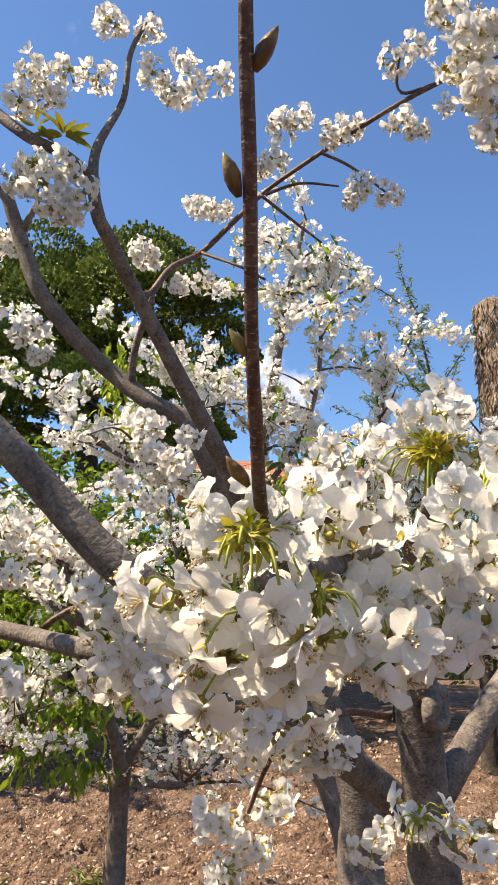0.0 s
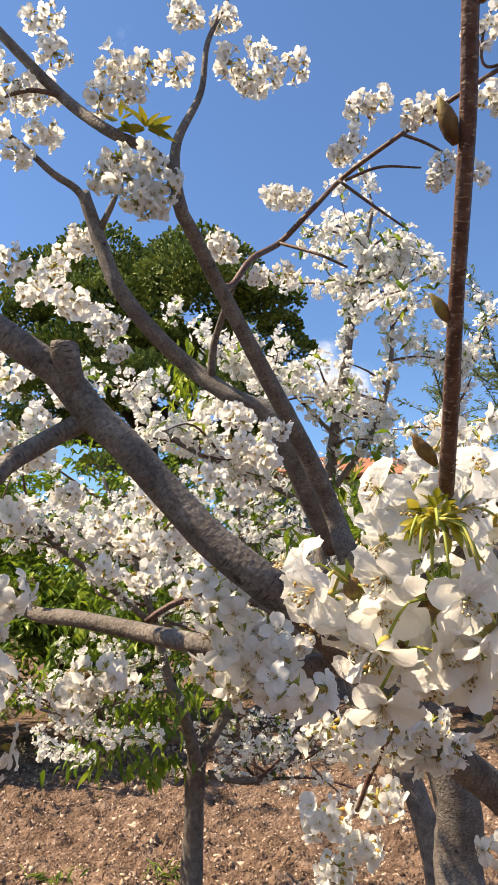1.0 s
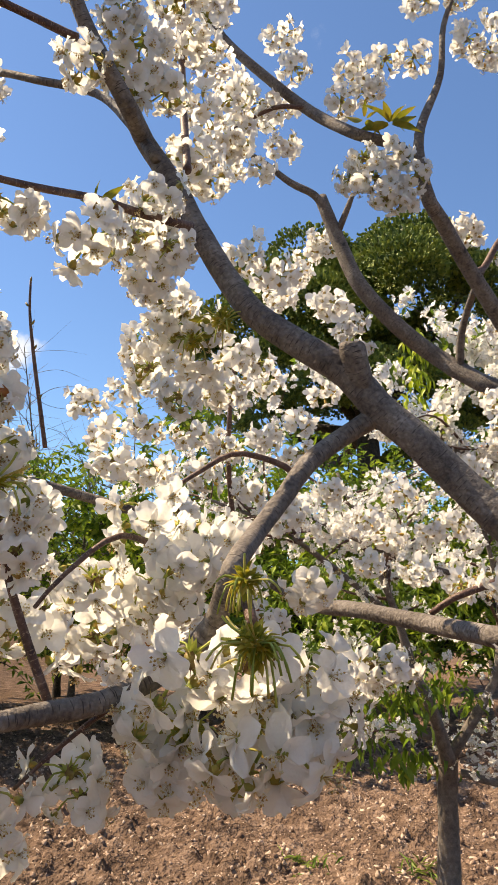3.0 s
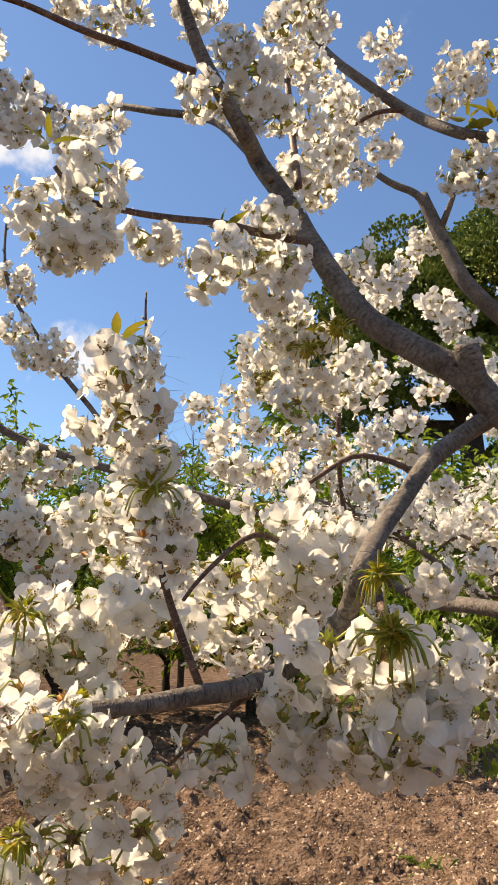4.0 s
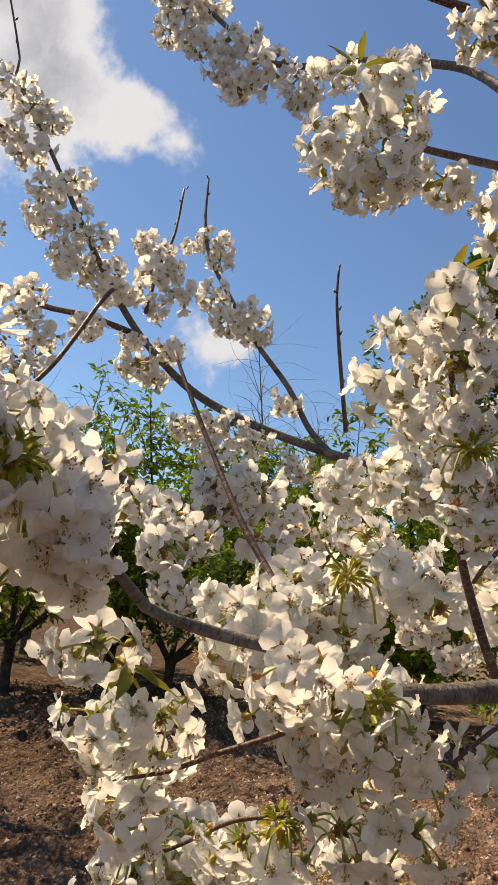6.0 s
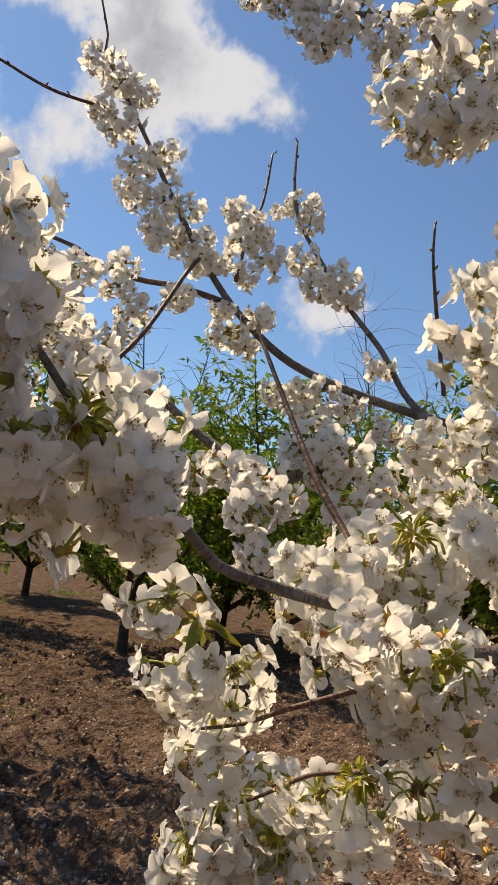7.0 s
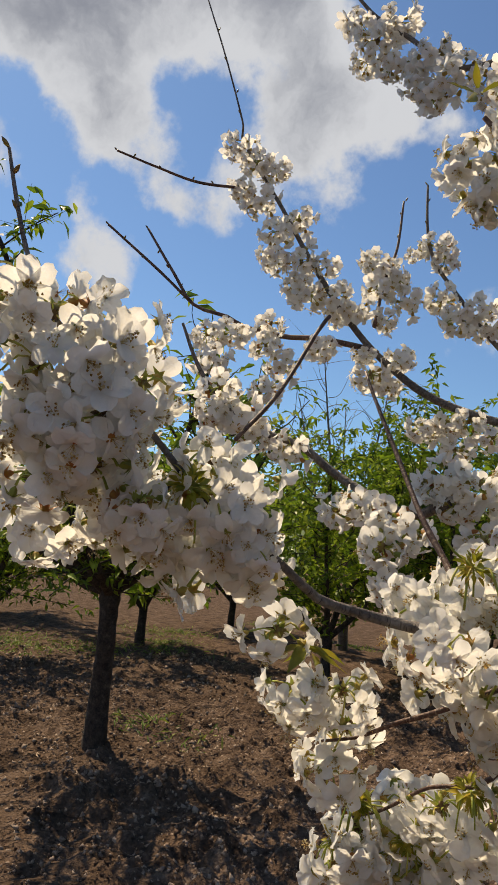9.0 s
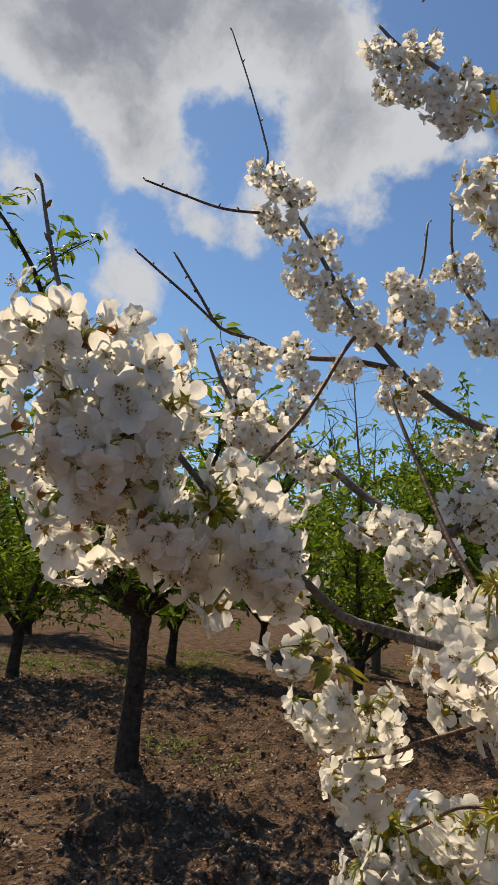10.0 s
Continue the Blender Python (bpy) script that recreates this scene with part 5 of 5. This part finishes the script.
def small_cherry(base, limbs, seed, label, shoots, length, density, leaf_count, leaf_box, rise=0.35):
    """A cherry in bloom: trunk and limbs as parts, with its many flowers and leaves as stuff."""
    rng = np.random.RandomState(seed)
    b = np.array(base, float)
    thing = tagged(new("cherry_tree"), label, "tree")
    thing.location = base
    petals, hearts, leaves = Soup(), Soup(), Soup()
    twigs = []
    for i, (kind, rows) in enumerate(limbs):
        r = spline(rows, 0.03)
        v, f = tube(r - np.array([*b, 0]), 10, 0.05, seed + i)
        part(kind, mesh_of(kind, v, f, BARK), thing)
        if kind == "limb":
            twigs.append(r)
            for s in offshoots(rng, r, shoots, length, rise, 0.4):
                rr = spline(s, 0.03)
                v, f = tube(rr - np.array([*b, 0]), 6, 0.05, seed)
                part("twig", mesh_of("twig", v, f, TWIG_BARK), thing)
                twigs.append(rr)
    centres = []
    for r in twigs:
        keep = (rng.rand(len(r)) < density) & (np.arange(len(r)) > len(r) * 0.15)
        centres.append(r[keep, :3] + rng.randn(keep.sum(), 3) * 0.012 - b)
    centres = np.concatenate(centres)
    low_umbels(rng, petals, hearts, centres, 0.032)
    some = np.repeat(centres[rng.rand(len(centres)) < 0.6], 3, 0)
    scatter_leaves(leaves, rng, some, rng.randn(len(some), 3) + np.array([0, 0, 0.2]), 0.04, 0.016, 0.3, 2)
    lo, hi = np.array(leaf_box[0]), np.array(leaf_box[1])
    c = np.repeat(lo + rng.rand(leaf_count // 6, 3) * (hi - lo) - b, 6, 0)
    scatter_leaves(leaves, rng, c + rng.randn(len(c), 3) * 0.03, rng.randn(len(c), 3) * np.array([1, 1, 0.3]) + np.array([0, 0, -0.6]), 0.058, 0.024, 0.35, 2)
    tagged(part("flowering_crown", petals.mesh("flowering_crown", PETAL, False), thing), "dense small white blossoms", kind="stuff")
    tagged(part("flower_heart", hearts.mesh("flower_heart", STAMEN, False), thing), kind="stuff")
    tagged(part("leaves", leaves.mesh("leaves", PEACH_LEAF, False), thing), "fresh drooping green leaves", kind="stuff")
    return thing


small_cherry((-0.98, 4.42, 0), [
    ("trunk", [(-0.98, 4.42, -0.05, 0.07), (-0.975, 4.41, 0.3, 0.058), (-0.943, 4.311, 0.782, 0.053), (-0.924, 4.294, 0.853, 0.056)]),
    ("limb", [(-0.911, 4.179, 0.807, 0.036), (-0.930, 4.072, 0.986, 0.032), (-0.962, 3.966, 1.147, 0.028), (-1.010, 3.922, 1.258, 0.026), (-1.061, 3.841, 1.510, 0.02), (-1.171, 3.705, 1.901, 0.015), (-1.317, 3.674, 2.255, 0.008)]),
    ("limb", [(-0.868, 4.262, 0.748, 0.022), (-0.636, 4.294, 0.714, 0.018), (-0.462, 4.331, 0.796, 0.013), (-0.319, 4.346, 0.927, 0.009)]),
    ("limb", [(-0.905, 4.230, 0.827, 0.03), (-0.794, 4.222, 1.002, 0.028), (-0.730, 4.217, 1.105, 0.025), (-0.654, 4.253, 1.277, 0.02), (-0.628, 4.272, 1.664, 0.016), (-0.686, 4.137, 2.118, 0.01), (-0.695, 4.057, 2.420, 0.006)]),
    ("limb", [(-0.974, 4.068, 0.943, 0.02), (-1.152, 3.946, 0.977, 0.015), (-1.305, 3.769, 1.045, 0.012), (-1.524, 3.565, 1.135, 0.006)]),
    ("limb", [(-1.061, 3.841, 1.510, 0.018), (-1.300, 3.477, 1.773, 0.014), (-1.504, 3.257, 1.943, 0.01), (-1.797, 3.128, 2.069, 0.006)]),
    ("limb", [(-0.638, 4.307, 1.513, 0.015), (-0.347, 4.311, 1.879, 0.011), (-0.183, 4.304, 2.122, 0.007)]),
], 3, "young cherry tree with slim grey trunk, white blossoms and drooping leaves", 22, 0.62, 0.36, 1500, ((-2.0, 3.9, 1.05), (-0.75, 4.7, 1.85)))

small_cherry((0.2, 3.0, 0), [
    ("trunk", [(0.2, 3.0, -0.05, 0.06), (0.2, 2.98, 0.7, 0.045), (0.03, 2.96, 1.22, 0.04), (-0.05, 2.95, 1.4, 0.03)]),
    ("limb", [(-0.05, 2.95, 1.25, 0.03), (-0.16, 2.9, 1.74, 0.026), (-0.11, 2.82, 2.16, 0.022), (-0.05, 2.75, 2.48, 0.017), (0.0, 2.68, 2.75, 0.011), (0.07, 2.6, 3.02, 0.006)]),
    ("limb", [(0.0, 2.97, 1.25, 0.025), (0.2, 2.95, 1.7, 0.02), (0.3, 2.95, 2.1, 0.015), (0.38, 2.9, 2.45, 0.009), (0.45, 2.9, 2.56, 0.005)]),
    ("limb", [(-0.12, 2.85, 2.0, 0.012), (0.06, 2.75, 2.25, 0.01), (0.12, 2.7, 2.55, 0.008), (0.1, 2.62, 2.85, 0.005)]),
    ("limb", [(0.2, 2.95, 1.7, 0.014), (0.5, 2.9, 1.95, 0.011), (0.8, 2.9, 2.2, 0.008), (0.95, 2.9, 2.3, 0.005)]),
    ("limb", [(-0.1, 2.85, 1.9, 0.012), (-0.35, 2.6, 2.0, 0.01), (-0.6, 2.4, 2.1, 0.007), (-0.8, 2.42, 2.3, 0.004)]),
    ("limb", [(-0.1, 2.8, 2.2, 0.008), (-0.25, 2.7, 2.35, 0.006), (-0.36, 2.66, 2.45, 0.004)]),
    ("limb", [(-0.05, 2.95, 1.3, 0.014), (-0.4, 2.8, 1.6, 0.011), (-0.8, 2.7, 1.75, 0.008), (-1.1, 2.6, 1.9, 0.004)]),
], 8, "cherry tree in full bloom with upright grey limbs", 15, 0.3, 0.75, 200, ((-0.3, 2.6, 1.5), (0.6, 3.0, 2.2)), 0.2)


# ---- leafy fruit trees ----
def leafy_tree(name, base, height, spread, fork, radius, seed, label, leaves, leaf_len, limbs=5, mat=None, bark=None, leaf_width=0.4, droop=0.15, lean=(0, 0), bare=0.0, twigs=26, rise=0.6, arms=()):
    rng = np.random.RandomState(seed)
    b = np.array(base, float)
    thing = tagged(new(name), label, "tree", group="orchard " + name.replace("_", " ") + "s")
    thing.location = base
    bark = bark or DARK_BARK
    top = np.array([lean[0] * fork, lean[1] * fork, fork])
    v, f = tube(spline([(0, 0, -0.08, radius * 1.35), (top[0] * 0.3, top[1] * 0.3, fork * 0.35, radius), (top[0] * 0.8 + radius * 0.2, top[1] * 0.8, fork * 0.75, radius * 0.92), (*top, radius * 1.02)], 0.06), 12, 0.07, seed)
    part("trunk", mesh_of("trunk", v, f, bark), thing)
    soup = Soup()
    shoots = []
    for k in range(limbs):
        a = k * 6.2832 / limbs + rng.rand() * 0.7
        out = spread * (0.6 + rng.rand() * 0.45)
        h = height * (0.7 + rng.rand() * 0.35)
        pts = [(*(top - np.array([0, 0, radius])), radius * 0.62)]
        for s in (0.3, 0.6, 1.0):
            q = top + np.array([math.cos(a) * out * s ** 0.8, math.sin(a) * out * s ** 0.8, (h - fork) * s ** 1.2]) + rng.randn(3) * 0.06 * spread
            pts.append((*q, radius * 0.6 * (1 - s * 0.85)))
        r = spline(pts, 0.08)
        v, f = tube(r, 7, 0.06, seed + k)
        part("limb", mesh_of("limb", v, f, bark), thing)
        for s in offshoots(rng, r, twigs, spread * 0.55, rise, 0.15):
            rr = spline(s, 0.06)
            v, f = tube(rr, 3, 0.04, seed)
            soup.add(v, f)
            shoots.append(rr)
        shoots.append(r[len(r) // 2:])
    for rows in arms:
        r = spline(rows, 0.05) - np.array([*b, 0])
        v, f = tube(r, 7, 0.05, seed)
        part("limb", mesh_of("limb", v, f, bark), thing)
        shoots.append(r[len(r) // 3:])
        for s in offshoots(rng, r, 5, 0.25, 0.5, 0.4):
            rr = spline(s, 0.04)
            soup.add(*tube(rr, 3, 0.04, seed))
            shoots.append(rr)
    tagged(part("twig_mass", soup.mesh("twig_mass", bark), thing), kind="stuff")
    crown = Soup()
    total = sum(len(s) for s in shoots)
    for s in shoots:
        if rng.rand() < bare:
            continue
        n = max(1, int(leaves * len(s) / total))
        p = s[rng.randint(len(s), size=n), :3] + rng.randn(n, 3) * leaf_len * 0.3
        scatter_leaves(crown, rng, p, rng.randn(n, 3) * np.array([1, 1, 0.5]) + np.array([0, 0, -droop]), leaf_len, leaf_len * leaf_width, 0.35, 1 if leaf_len > 0.09 else 2)
    if crown.n:
        tagged(part("crown", crown.mesh("crown", mat or PEACH_LEAF, False), thing), kind="stuff")
    return thing


PEACH_ARMS = [
    [(-5.147, 1.204, 1.218, 0.03), (-5.050, 0.991, 1.564, 0.027), (-4.913, 0.729, 2.206, 0.023), (-4.792, 0.443, 2.819, 0.019), (-4.677, 0.234, 3.251, 0.015), (-4.707, -0.032, 3.604, 0.011), (-4.748, -0.274, 3.856, 0.006)],
    [(-4.677, 0.234, 3.251, 0.006), (-4.597, 0.373, 3.390, 0.005), (-4.523, 0.519, 3.494, 0.003)],
    [(-5.134, 1.226, 1.239, 0.025), (-5.082, 1.420, 1.687, 0.018), (-5.008, 1.683, 2.118, 0.012), (-5.009, 1.520, 2.423, 0.008), (-4.958, 1.390, 2.933, 0.003)],
    [(-5.008, 1.683, 2.118, 0.009), (-5.004, 1.822, 2.429, 0.007), (-5.009, 1.605, 2.816, 0.003)],
    [(-5.008, 1.683, 2.118, 0.009), (-5.027, 2.115, 2.306, 0.007), (-4.889, 2.153, 2.938, 0.003)],
    [(-5.015, 1.835, 2.348, 0.006), (-4.918, 2.329, 2.454, 0.005), (-4.795, 2.526, 2.705, 0.003)],
    [(-5.157, 1.148, 1.270, 0.02), (-5.059, 0.747, 1.427, 0.014), (-4.918, 0.409, 1.683, 0.01), (-4.782, 0.223, 2.183, 0.005)],
]
leafy_tree("peach_tree", (-5.65, 1.445, 0), 2.9, 1.3, 1.22, 0.074, 31, "young peach tree with dark rough trunk and fresh green leaves", 4600, 0.085, lean=(0.17, -0.06), limbs=7, twigs=30, rise=0.5, arms=PEACH_ARMS)
leafy_tree("peach_tree", (-8.3, 4.9, 0), 3.3, 1.5, 0.65, 0.07, 32, "leafy peach tree with dark trunk among the orchard rows", 6000, 0.0945, twigs=40)
leafy_tree("peach_tree", (-9.8, 0.9, 0), 3.0, 1.6, 0.6, 0.07, 33, "leafy peach tree with dark trunk among the orchard rows", 6000, 0.0945, twigs=40)
leafy_tree("peach_tree", (-7.3, 6.6, 0), 3.5, 1.7, 0.6, 0.07, 34, "leafy peach tree with dark trunk among the orchard rows", 6600, 0.0945, twigs=40)
leafy_tree("peach_tree", (-11.5, 3.4, 0), 3.2, 1.7, 0.6, 0.07, 35, "leafy peach tree with dark trunk among the orchard rows", 7600, 0.1155, twigs=40)
leafy_tree("peach_tree", (-10.6, 8.2, 0), 3.6, 1.8, 0.6, 0.07, 36, "leafy peach tree with dark trunk among the orchard rows", 7600, 0.1155, twigs=40)
leafy_tree("peach_tree", (-6.4, 9.6, 0), 3.6, 1.9, 0.6, 0.07, 37, "leafy peach tree with dark trunk among the orchard rows", 7600, 0.1155, twigs=40)
leafy_tree("peach_tree", (-14.5, 6.2, 0), 3.6, 1.9, 0.6, 0.07, 38, "leafy peach tree with dark trunk among the orchard rows", 7800, 0.1365, twigs=40)
leafy_tree("peach_tree", (-15.0, 1.5, 0), 3.4, 1.9, 0.6, 0.07, 39, "leafy peach tree with dark trunk among the orchard rows", 7800, 0.1365, twigs=40)
leafy_tree("peach_tree", (-3.6, 9.8, 0), 3.6, 1.9, 0.6, 0.07, 61, "leafy peach tree with dark trunk among the orchard rows", 9000, 0.12, twigs=40)
leafy_tree("peach_tree", (-1.2, 11.5, 0), 3.8, 2.0, 0.6, 0.07, 62, "leafy peach tree with dark trunk among the orchard rows", 8000, 0.13, twigs=40)
leafy_tree("peach_tree", (1.6, 13.0, 0), 3.8, 2.0, 0.6, 0.07, 63, "leafy peach tree with dark trunk among the orchard rows", 7000, 0.14, twigs=36)
leafy_tree("peach_tree", (-5.5, 13.2, 0), 4.0, 2.1, 0.6, 0.07, 64, "leafy peach tree with dark trunk among the orchard rows", 7000, 0.14, twigs=36)
for place, tall, seed in (((-4.7, 8.3, 0), 3.5, 65), ((-9.4, 11.2, 0), 3.8, 66), ((-8.9, 6.9, 0), 3.4, 67), ((-3.2, 12.6, 0), 3.9, 68)):
    leafy_tree("peach_tree", place, tall, 1.9, 0.6, 0.07, seed, "leafy peach tree with dark trunk among the orchard rows", 8500, 0.12, twigs=40)
leafy_tree("bare_tree", (-11.9, 7.35, 0), 5.4, 1.5, 1.5, 0.08, 41, "grey leafless tree with fine bare twigs", 0, 0.1, bare=1.0, bark=BARK, twigs=34)
leafy_tree("bare_tree", (-7.62, 9.42, 0), 5.42, 1.7, 0.9, 0.06, 45, "grey leafless tree with a thicket of fine bare twigs", 0, 0.1, bare=1.0, bark=BARK, twigs=60, limbs=7)
leafy_tree("olive_tree", (2.05, 8.7, 0), 5.1, 1.3, 1.2, 0.09, 43, "thin olive-green tree with upright sparse foliage", 15000, 0.06, mat=GREY_LEAF, leaf_width=0.3, droop=-0.5, twigs=30, rise=1.6)


# ---- stone pine, house and far woods ----
def stone_pine(base, height, width, crown_low, seed):
    rng = np.random.RandomState(seed)
    thing = tagged(new("stone_pine"), "large dark-green umbrella pine with a broad rounded crown", "tree")
    thing.location = base
    part("trunk", mesh_of("trunk", *tube(spline([(0, 0, -0.2, 0.42), (0.15, 0, height * 0.3, 0.33), (0.05, 0.1, height * 0.6, 0.26), (0, 0, height * 0.85, 0.12)], 0.3), 12, 0.05, seed), DARK_BARK), thing)
    soup = Soup()
    half = width / 2
    lobes = []
    for k in range(95):
        a, rr = rng.rand() * 6.2832, math.sqrt(rng.rand()) * half * 0.9
        top = crown_low + (height - crown_low) * (0.30 + 0.70 * math.sqrt(max(0.0, 1 - (rr / half) ** 2)))
        z = top - (top - crown_low) * (0.08 + 0.8 * rng.rand() ** 2.0)
        lobes.append((np.array([math.cos(a) * rr, math.sin(a) * rr, z]), 0.5 + 0.55 * rng.rand()))
    for k in range(9):
        c, s = lobes[k * 9]
        part("limb", mesh_of("limb", *tube(spline([(0, 0, height * 0.55, 0.14), (c[0] * 0.5, c[1] * 0.5, (c[2] + height * 0.5) / 2, 0.1), (*c, 0.04)], 0.3), 6, 0.05, k), DARK_BARK), thing)
    for c, s in lobes:
        d = rng.randn(900, 3)
        d /= np.linalg.norm(d, axis=1)[:, None]
        d[:, 2] = np.where(d[:, 2] > -0.12, d[:, 2], -0.5 * d[:, 2])
        p = c + d * np.array([s, s, s * 0.72]) * (0.86 + 0.2 * rng.rand(900, 1))
        m = frames_of(d + rng.randn(900, 3) * 0.5 + np.array([0, 0, 0.5]), rng)
        e = 0.085
        v = np.array([(0, 0, 0), (e * 0.45, 0, e), (-e * 0.25, e * 0.4, e), (-e * 0.25, -e * 0.4, e), (0, 0, e * 1.35)])
        size = 0.7 + rng.rand(900, 1, 1) * 0.6
        soup.add_many(np.einsum("kc,ncd->nkd", v, m) * size + p[:, None, :], [(0, 1, 4), (0, 2, 4), (0, 3, 4), (1, 2, 4)])
    tagged(part("crown", soup.mesh("crown", NEEDLE, False), thing), "dense dark-green needle tufts", kind="stuff")


stone_pine((-5.3, 17.2, 0), 11.0, 8.8, 5.2, 51)


def wall_block(x0, y0, z0, x1, y1, z1):
    v = [(x, y, z) for z in (z0, z1) for y in (y0, y1) for x in (x0, x1)]
    return v, [(0, 2, 3, 1), (4, 5, 7, 6), (0, 1, 5, 4), (1, 3, 7, 5), (3, 2, 6, 7), (2, 0, 4, 6)]


def house(base, turn):
    """A plain rural house with a tiled saddle roof."""
    thing = tagged(new("house"), "beige plastered country house with a low red tiled roof", "house")
    thing.matrix_basis = Matrix.Translation(base) @ Euler((0, 0, radians(turn))).to_matrix().to_4x4()
    part("wall", mesh_of("wall", *wall_block(-3.2, -2.4, 0, 3.2, 2.4, 6.0), WALL, False), thing)
    eaves = 5.98
    v = [(x, y, z + eaves) for z in (0, 0.15) for x, y in ((-3.5, -2.8), (3.5, -2.8), (3.5, 2.8), (-3.5, 2.8))]
    v += [(-3.5, 0, eaves + 1.1), (3.5, 0, eaves + 1.1), (-3.5, 0, eaves + 1.27), (3.5, 0, eaves + 1.27)]
    f = [(0, 1, 9, 8), (8, 9, 2, 3), (4, 10, 11, 5), (10, 7, 6, 11), (0, 4, 5, 1), (3, 2, 6, 7), (0, 8, 10, 4), (8, 3, 7, 10), (1, 5, 11, 9), (9, 11, 6, 2)]
    part("roof", mesh_of("roof", v, f, TILE, False), thing)
    for x in (-1.6, 1.6):
        for z in (1.3, 4.15):
            w = part("window", mesh_of("window", *wall_block(x - 0.8, -2.46, z, x + 0.8, -2.38, z + 1.3), FRAME, False), thing, "white-framed double window")
            for side in (-0.37, 0.37):
                part("pane", mesh_of("pane", *wall_block(x + side - 0.33, -2.475, z + 0.08, x + side + 0.33, -2.465, z + 1.22), GLASS, False), w)


house((-0.75, 25.5, 0), 12)


def far_woods():
    """Hedges and treetops that close the view all round, with a low hill behind."""
    rng = np.random.RandomState(71)
    soup = Soup()
    for k in range(330):
        a = rng.rand() * 6.2832
        dist = 30 + rng.rand() * 45
        c = np.array([math.sin(a) * dist, math.cos(a) * dist, 0.0])
        h = 3.6 + rng.rand() * 4.2
        d = rng.randn(130, 3)
        d /= np.linalg.norm(d, axis=1)[:, None]
        d[:, 2] = np.abs(d[:, 2])
        p = c + d * np.array([1.7 + rng.rand() * 1.6, 1.7 + rng.rand() * 1.6, h]) * (0.55 + 0.45 * rng.rand(130, 1))
        scatter_leaves(soup, rng, p, rng.randn(130, 3), 0.7, 0.5, 0.3, 1)
    tagged(new("distant_trees", soup.mesh("distant_trees", FAR_LEAF, False)), "mixed green hedges and treetops round the orchard", "woods", kind="stuff")
    v, f, n = [], [], 120
    for i in range(n):
        a = i * 6.2832 / n
        h = 14 + 9 * noise.noise((math.cos(a) * 2, math.sin(a) * 2, 4)) + 10 * max(0.0, math.cos(a - 5.35)) ** 6
        for dist, z in ((260, -0.5), (330, h * 0.7), (420, h * 1.5)):
            v.append((math.sin(a) * dist, math.cos(a) * dist, z))
    for i in range(n):
        for j in range(2):
            q, w = i * 3 + j, ((i + 1) % n) * 3 + j
            f.append((q, w, w + 1, q + 1))
    tagged(new("backdrop", mesh_of("hills", v, f, FAR_LEAF)), "low wooded hills far behind the orchard", "hills", kind="structure")


far_woods()


def shaggy_trunk(base, height, radius):
    """The weathered, fibrous trunk of a palm that has lost its head."""
    rng = np.random.RandomState(81)
    thing = tagged(new("palm_trunk"), "weathered brown palm trunk with shaggy fibrous bark", "trunk")
    thing.location = base
    part("trunk", mesh_of("trunk", *tube(spline([(0, 0, -0.1, radius * 1.2), (0.05, 0, height * 0.5, radius), (0, 0, height * 0.93, radius * 1.05), (0, 0, height, radius * 0.6)], 0.12), 16, 0.05, 3), TILE_BARK), thing)
    soup = Soup()
    n = 3200
    a, z = rng.rand(n) * 6.2832, height * (0.25 + 0.75 * rng.rand(n))
    p = np.stack([np.cos(a) * radius, np.sin(a) * radius, z], 1)
    scatter_leaves(soup, rng, p, np.stack([np.cos(a), np.sin(a), -2.2 + rng.randn(n) * 0.7], 1), 0.13, 0.02, 0.4, 2)
    tagged(part("fibre", soup.mesh("fibre", TILE_BARK, False), thing), kind="stuff")


TILE_BARK = material("fibrous_bark", [(0.25, (0.07, 0.045, 0.03)), (0.5, (0.2, 0.14, 0.1)), (0.8, (0.4, 0.31, 0.24))], 0.9, 5, 40, 0.6, 40, island=0.6)
shaggy_trunk((2.2, 7.75, 0), 5.05, 0.2)


def weeds(places, seed):
    rng = np.random.RandomState(seed)
    soup = Soup()
    for x, y, r, n in places:
        q = rng.randn(n, 2) * r + np.array([x, y])
        p = np.stack([q[:, 0], q[:, 1], np.array([ground_height(*k) for k in q])], 1)
        scatter_leaves(soup, rng, p, rng.randn(n, 3) * np.array([1, 1, 0.3]) + np.array([0, 0, 0.9]), 0.085, 0.016, 0.5, 2)
    tagged(new("weeds", soup.mesh("weeds", GRASS, False)), "scattered low yellow-green weeds and grass tufts", "grass", kind="stuff")


weeds([(-10.60, 1.38, 0.35, 420), (-11.69, 3.91, 0.25, 260), (-10.56, 2.51, 0.3, 300), (-13.11, 4.52, 0.3, 260), (-12.30, 7.92, 0.2, 160), (-38.93, 12.43, 0.5, 400), (-15.43, 7.57, 0.3, 240), (-1.96, 4.75, 0.1, 40), (-1.29, 4.99, 0.08, 34), (6.06, 28.16, 0.8, 160), (-48.47, 15.42, 0.8, 300), (-13.23, 4.39, 0.5, 260), (-11.43, 1.47, 0.5, 300), (-10.99, 3.51, 0.5, 260), (-6.50, 2.01, 0.2, 90), (-23.20, 11.27, 0.6, 160), (19.05, -15.21, 1, 200), (-5.96, 2.25, 0.2, 50), (-2.64, 7.82, 0.3, 60)], 91)
